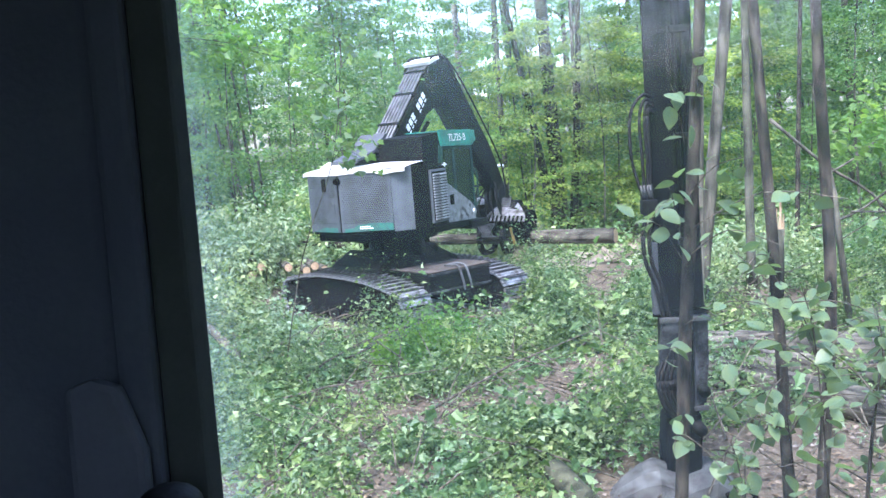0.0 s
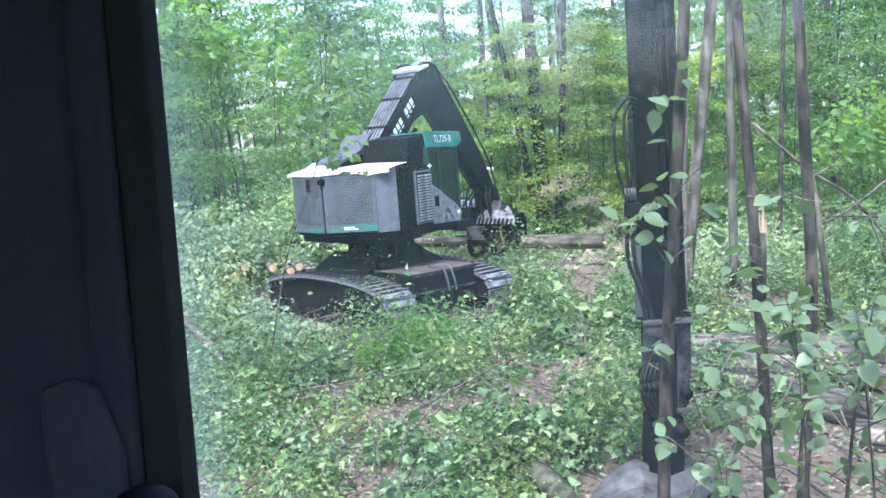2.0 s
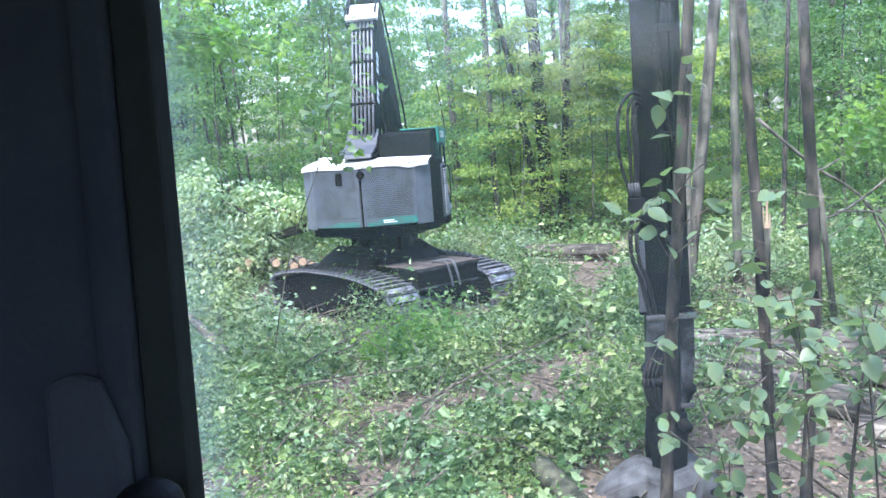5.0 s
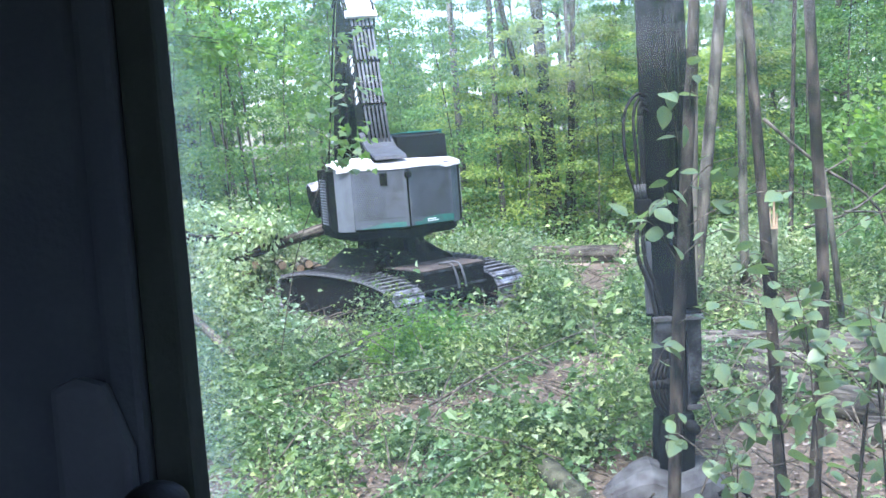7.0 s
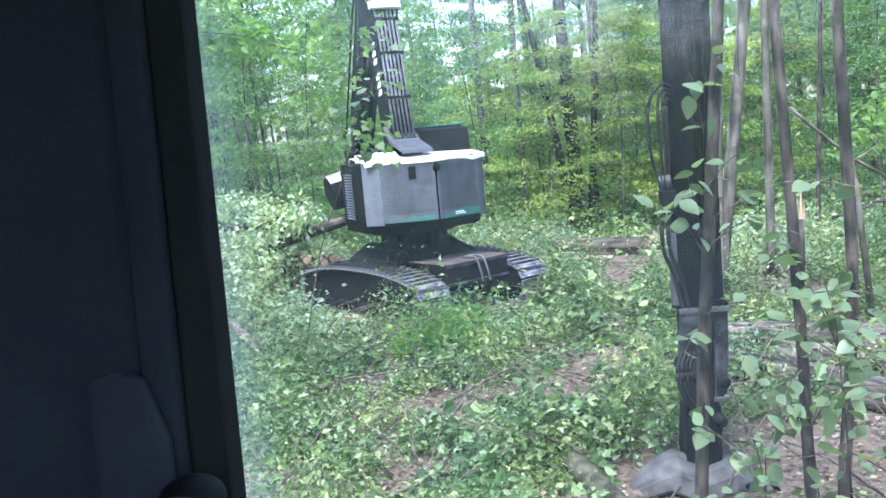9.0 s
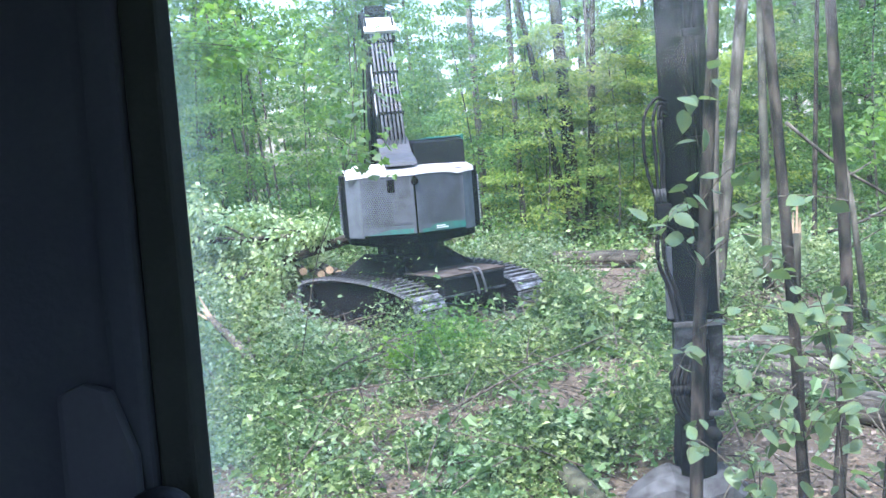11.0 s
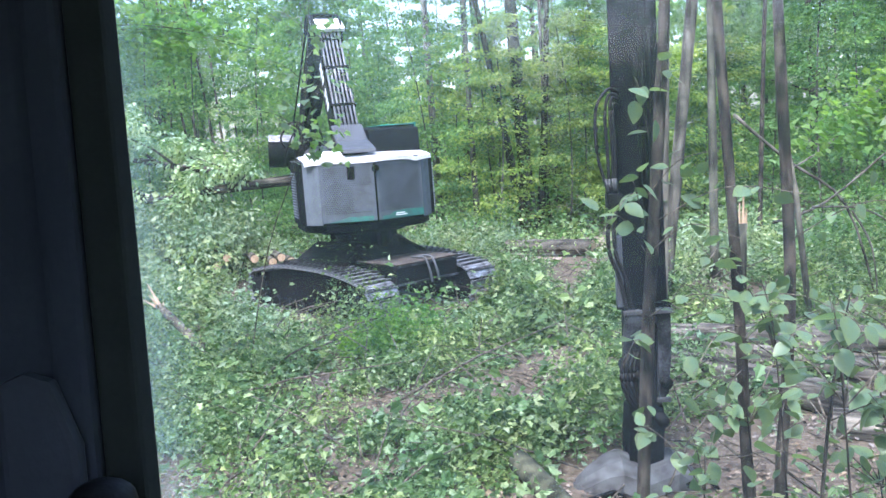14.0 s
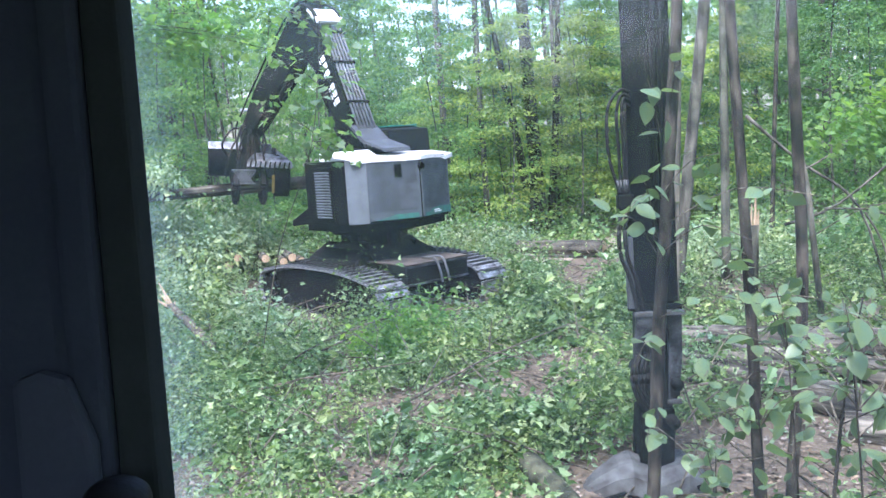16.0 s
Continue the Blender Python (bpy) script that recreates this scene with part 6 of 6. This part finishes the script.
# ---- sawdust thrown from the saw ----
def sawdust():
    clumps = []
    for k in range(6):
        rng = np.random.default_rng(100 + k)
        n = 700
        along_way = rng.normal(0, 0.3, n)
        c = np.stack([rng.normal(0, 0.07, n) * (1.2 + along_way), rng.normal(0, 0.07, n) * (1.2 + along_way), along_way], 1)
        w, u = unit(rng, n), unit(rng, n)
        me = leaf_mesh("sawdust", c, w, u, rng.uniform(0.014, 0.028, n), 0.8, DUST)
        clumps.append(tagged(new("sawdust", me), "spray of pale fresh sawdust", "sawdust", "sawdust spray", "stuff"))
    return clumps


dust = sawdust()


# ---- what moves ----
# seconds, swing of the upper works, boom angle, stick angle, stem tilt, stem slid through the head, stem turn
WORK = [
    (0, -29.1, 44, -48, 0, -1, 0), (0.5, -29.4, 41.5, -47, 0, -1, 0), (1, -29.3, 41.3, -46.5, 0, -1, 0), (1.5, -29.4, 41.3, -46, 0, -1, 0), (2, -29.5, 41.2, -45.5, 0, -1, 0), (2.5, -29.4, 42, -45, 0, -1, 0), (3, -29.3, 47.5, -44, 3, -1, 0), (3.5, -28, 55, -43, 7, -1, 0), (4, -24.4, 61.5, -44, 9, -1, 0),
    (4.5, -16.0, 67.0, -47.0, 10, -0.9, 0), (5.2, -1.0, 72.5, -52.0, 11, -0.7, 0), (5.9, 13.0, 74.8, -58.0, 12, -0.5, 0),
    (6.5, 19.3, 75.5, -60.0, 12, -0.4, 0), (7.0, 20.7, 75.7, -60.0, 12, -0.3, 0), (7.5, 23.2, 76.8, -60.0, 12, -0.2, 0), (8.0, 25.0, 77.3, -60.0, 12, -0.1, 0),
    (8.5, 25.1, 78.3, -60.0, 12, 0, 0), (9.2, 23.8, 78.5, -60.0, 12, 0, 0), (10.0, 19.0, 75.5, -59.0, 12, 0, 0), (10.8, 14.4, 71.0, -58.0, 12, 0, 0), (11.0, 12.6, 69.0, -57.0, 12, 0, 0),
    (11.5, 10.9, 59.5, -54.0, 12, 0, 0), (12.0, 10.7, 50.7, -52.0, 13, 0, 0), (12.5, 10.3, 47.2, -50.0, 14, 0, 0), (13.0, 11.6, 52.5, -47.0, 12, 0, 0), (13.5, 13.6, 57.2, -40.0, 6, 0, 0),
    (14.0, 17.2, 60.4, -31.0, 2, 0, -8), (14.5, 23.6, 65.0, -27.0, 0, 0, -15), (15.0, 31.4, 68.5, -28.0, 0, -0.1, -20), (15.5, 35.2, 66.5, -31.0, 0, -0.2, -23), (16.0, 40.6, 65.3, -36.0, 0, -0.3, -25)]
PIVOT = (-0.18, -0.6, 2.74)


def glide(t):
    """The values of WORK at t, on a smooth curve through its rows."""
    i = max(0, min(len(WORK) - 2, sum(1 for r in WORK if r[0] <= t) - 1))
    a, b = WORK[i], WORK[i + 1]
    z, y = WORK[max(0, i - 1)], WORK[min(len(WORK) - 1, i + 2)]
    h = b[0] - a[0]
    u = (t - a[0]) / h
    out = []
    for k in range(1, 7):
        ma = (b[k] - z[k]) / max(1e-6, b[0] - z[0]) * h
        mb = (y[k] - a[k]) / max(1e-6, y[0] - a[0]) * h
        out.append((2 * u ** 3 - 3 * u * u + 1) * a[k] + (u ** 3 - 2 * u * u + u) * ma + (3 * u * u - 2 * u ** 3) * b[k] + (u ** 3 - u * u) * mb)
    return out


# seconds, lean of the head on its wrist
LEAN = [(0, 0), (13.2, 0), (14.0, 6), (14.5, 14), (15.0, 13), (15.5, 7), (16.0, 5)]


def poses(t):
    swing, th, ph, tilt, slide, turn = glide(t)
    u = pose(0, 0, 0, 0, 0, swing)
    bo = u @ pose(*PIVOT, th)
    elbow = bo @ Vector((0, BOOM_L + 0.5, -0.75))
    st = Matrix.Translation(elbow) @ pose(0, 0, 0, 0, 0, swing) @ pose(0, 0, 0, ph)
    wrist = st @ Vector((0, STICK_L, 0))
    he = Matrix.Translation(wrist) @ pose(0, 0, 0, 0, 0, swing + turn) @ pose(0, 0, 0, 0, -tilt, 0)
    lean = float(np.interp(t, [r[0] for r in LEAN], [r[1] for r in LEAN]))
    return u, bo, st, he, slide, he @ pose(0, 0, 0, 0, lean, 0)


def motions():
    times = [round(0.2 * i, 2) for i in range(81)]
    base = machine.matrix_basis.copy()
    got = [(t, *poses(t)) for t in times]
    walk(upper, [(t, u) for t, u, bo, st, he, s, hd in got])
    walk(boom, [(t, bo) for t, u, bo, st, he, s, hd in got])
    walk(stick, [(t, st) for t, u, bo, st, he, s, hd in got])
    walk(head, [(t, hd) for t, u, bo, st, he, s, hd in got])
    walk(stem, [(t, base @ he @ pose(s, 0, -1.25)) for t, u, bo, st, he, s, hd in got])
    # the butt is sawn off and drops into the brush
    rows = []
    for t, u, bo, st, he, s, hd in got:
        m = base @ he @ pose(0.8, 0, -1.25)
        if t <= 1.8:
            held = m
        else:
            k = min(1.0, (t - 1.8) / 0.6)
            m = Matrix.Translation((0.15 * k, 0, -(held.translation.z - 0.25) * k * k)) @ held
        rows.append((t, m))
    walk(butt, rows)
    # sawdust leaves the saw box, arcs up and settles
    at = (base @ poses(1.0)[3]) @ Vector((0.6, -0.1, -1.4))
    for k, d in enumerate(dust):
        t0 = 0.45 + 0.2 * k
        rows = [(0.0, Matrix.Translation(at) @ pose(0, 0, 0, 0, 34, 0)), (t0, Matrix.Translation(at) @ pose(0, 0, 0, 0, 34, 0))]
        for i in range(1, 11):
            s = 0.12 * i
            z = max(-at.z + 0.1, 4.9 * s - 3.9 * s * s)
            rows.append((round(t0 + s, 2), Matrix.Translation(at + Vector((2.1 * s, -0.3 * s, z))) @ pose(0, 0, 0, 0, 34 + 5 * i, 0)))
        rest = at + Vector((2.6, -0.4, -at.z + 0.02))
        rows += [(round(t0 + 1.8, 2), Matrix.Translation(rest) @ pose(0, 0, 0, 0, 85, 0)), (16.0, Matrix.Translation(rest) @ pose(0, 0, 0, 0, 85, 0))]
        walk(d, rows)


motions()
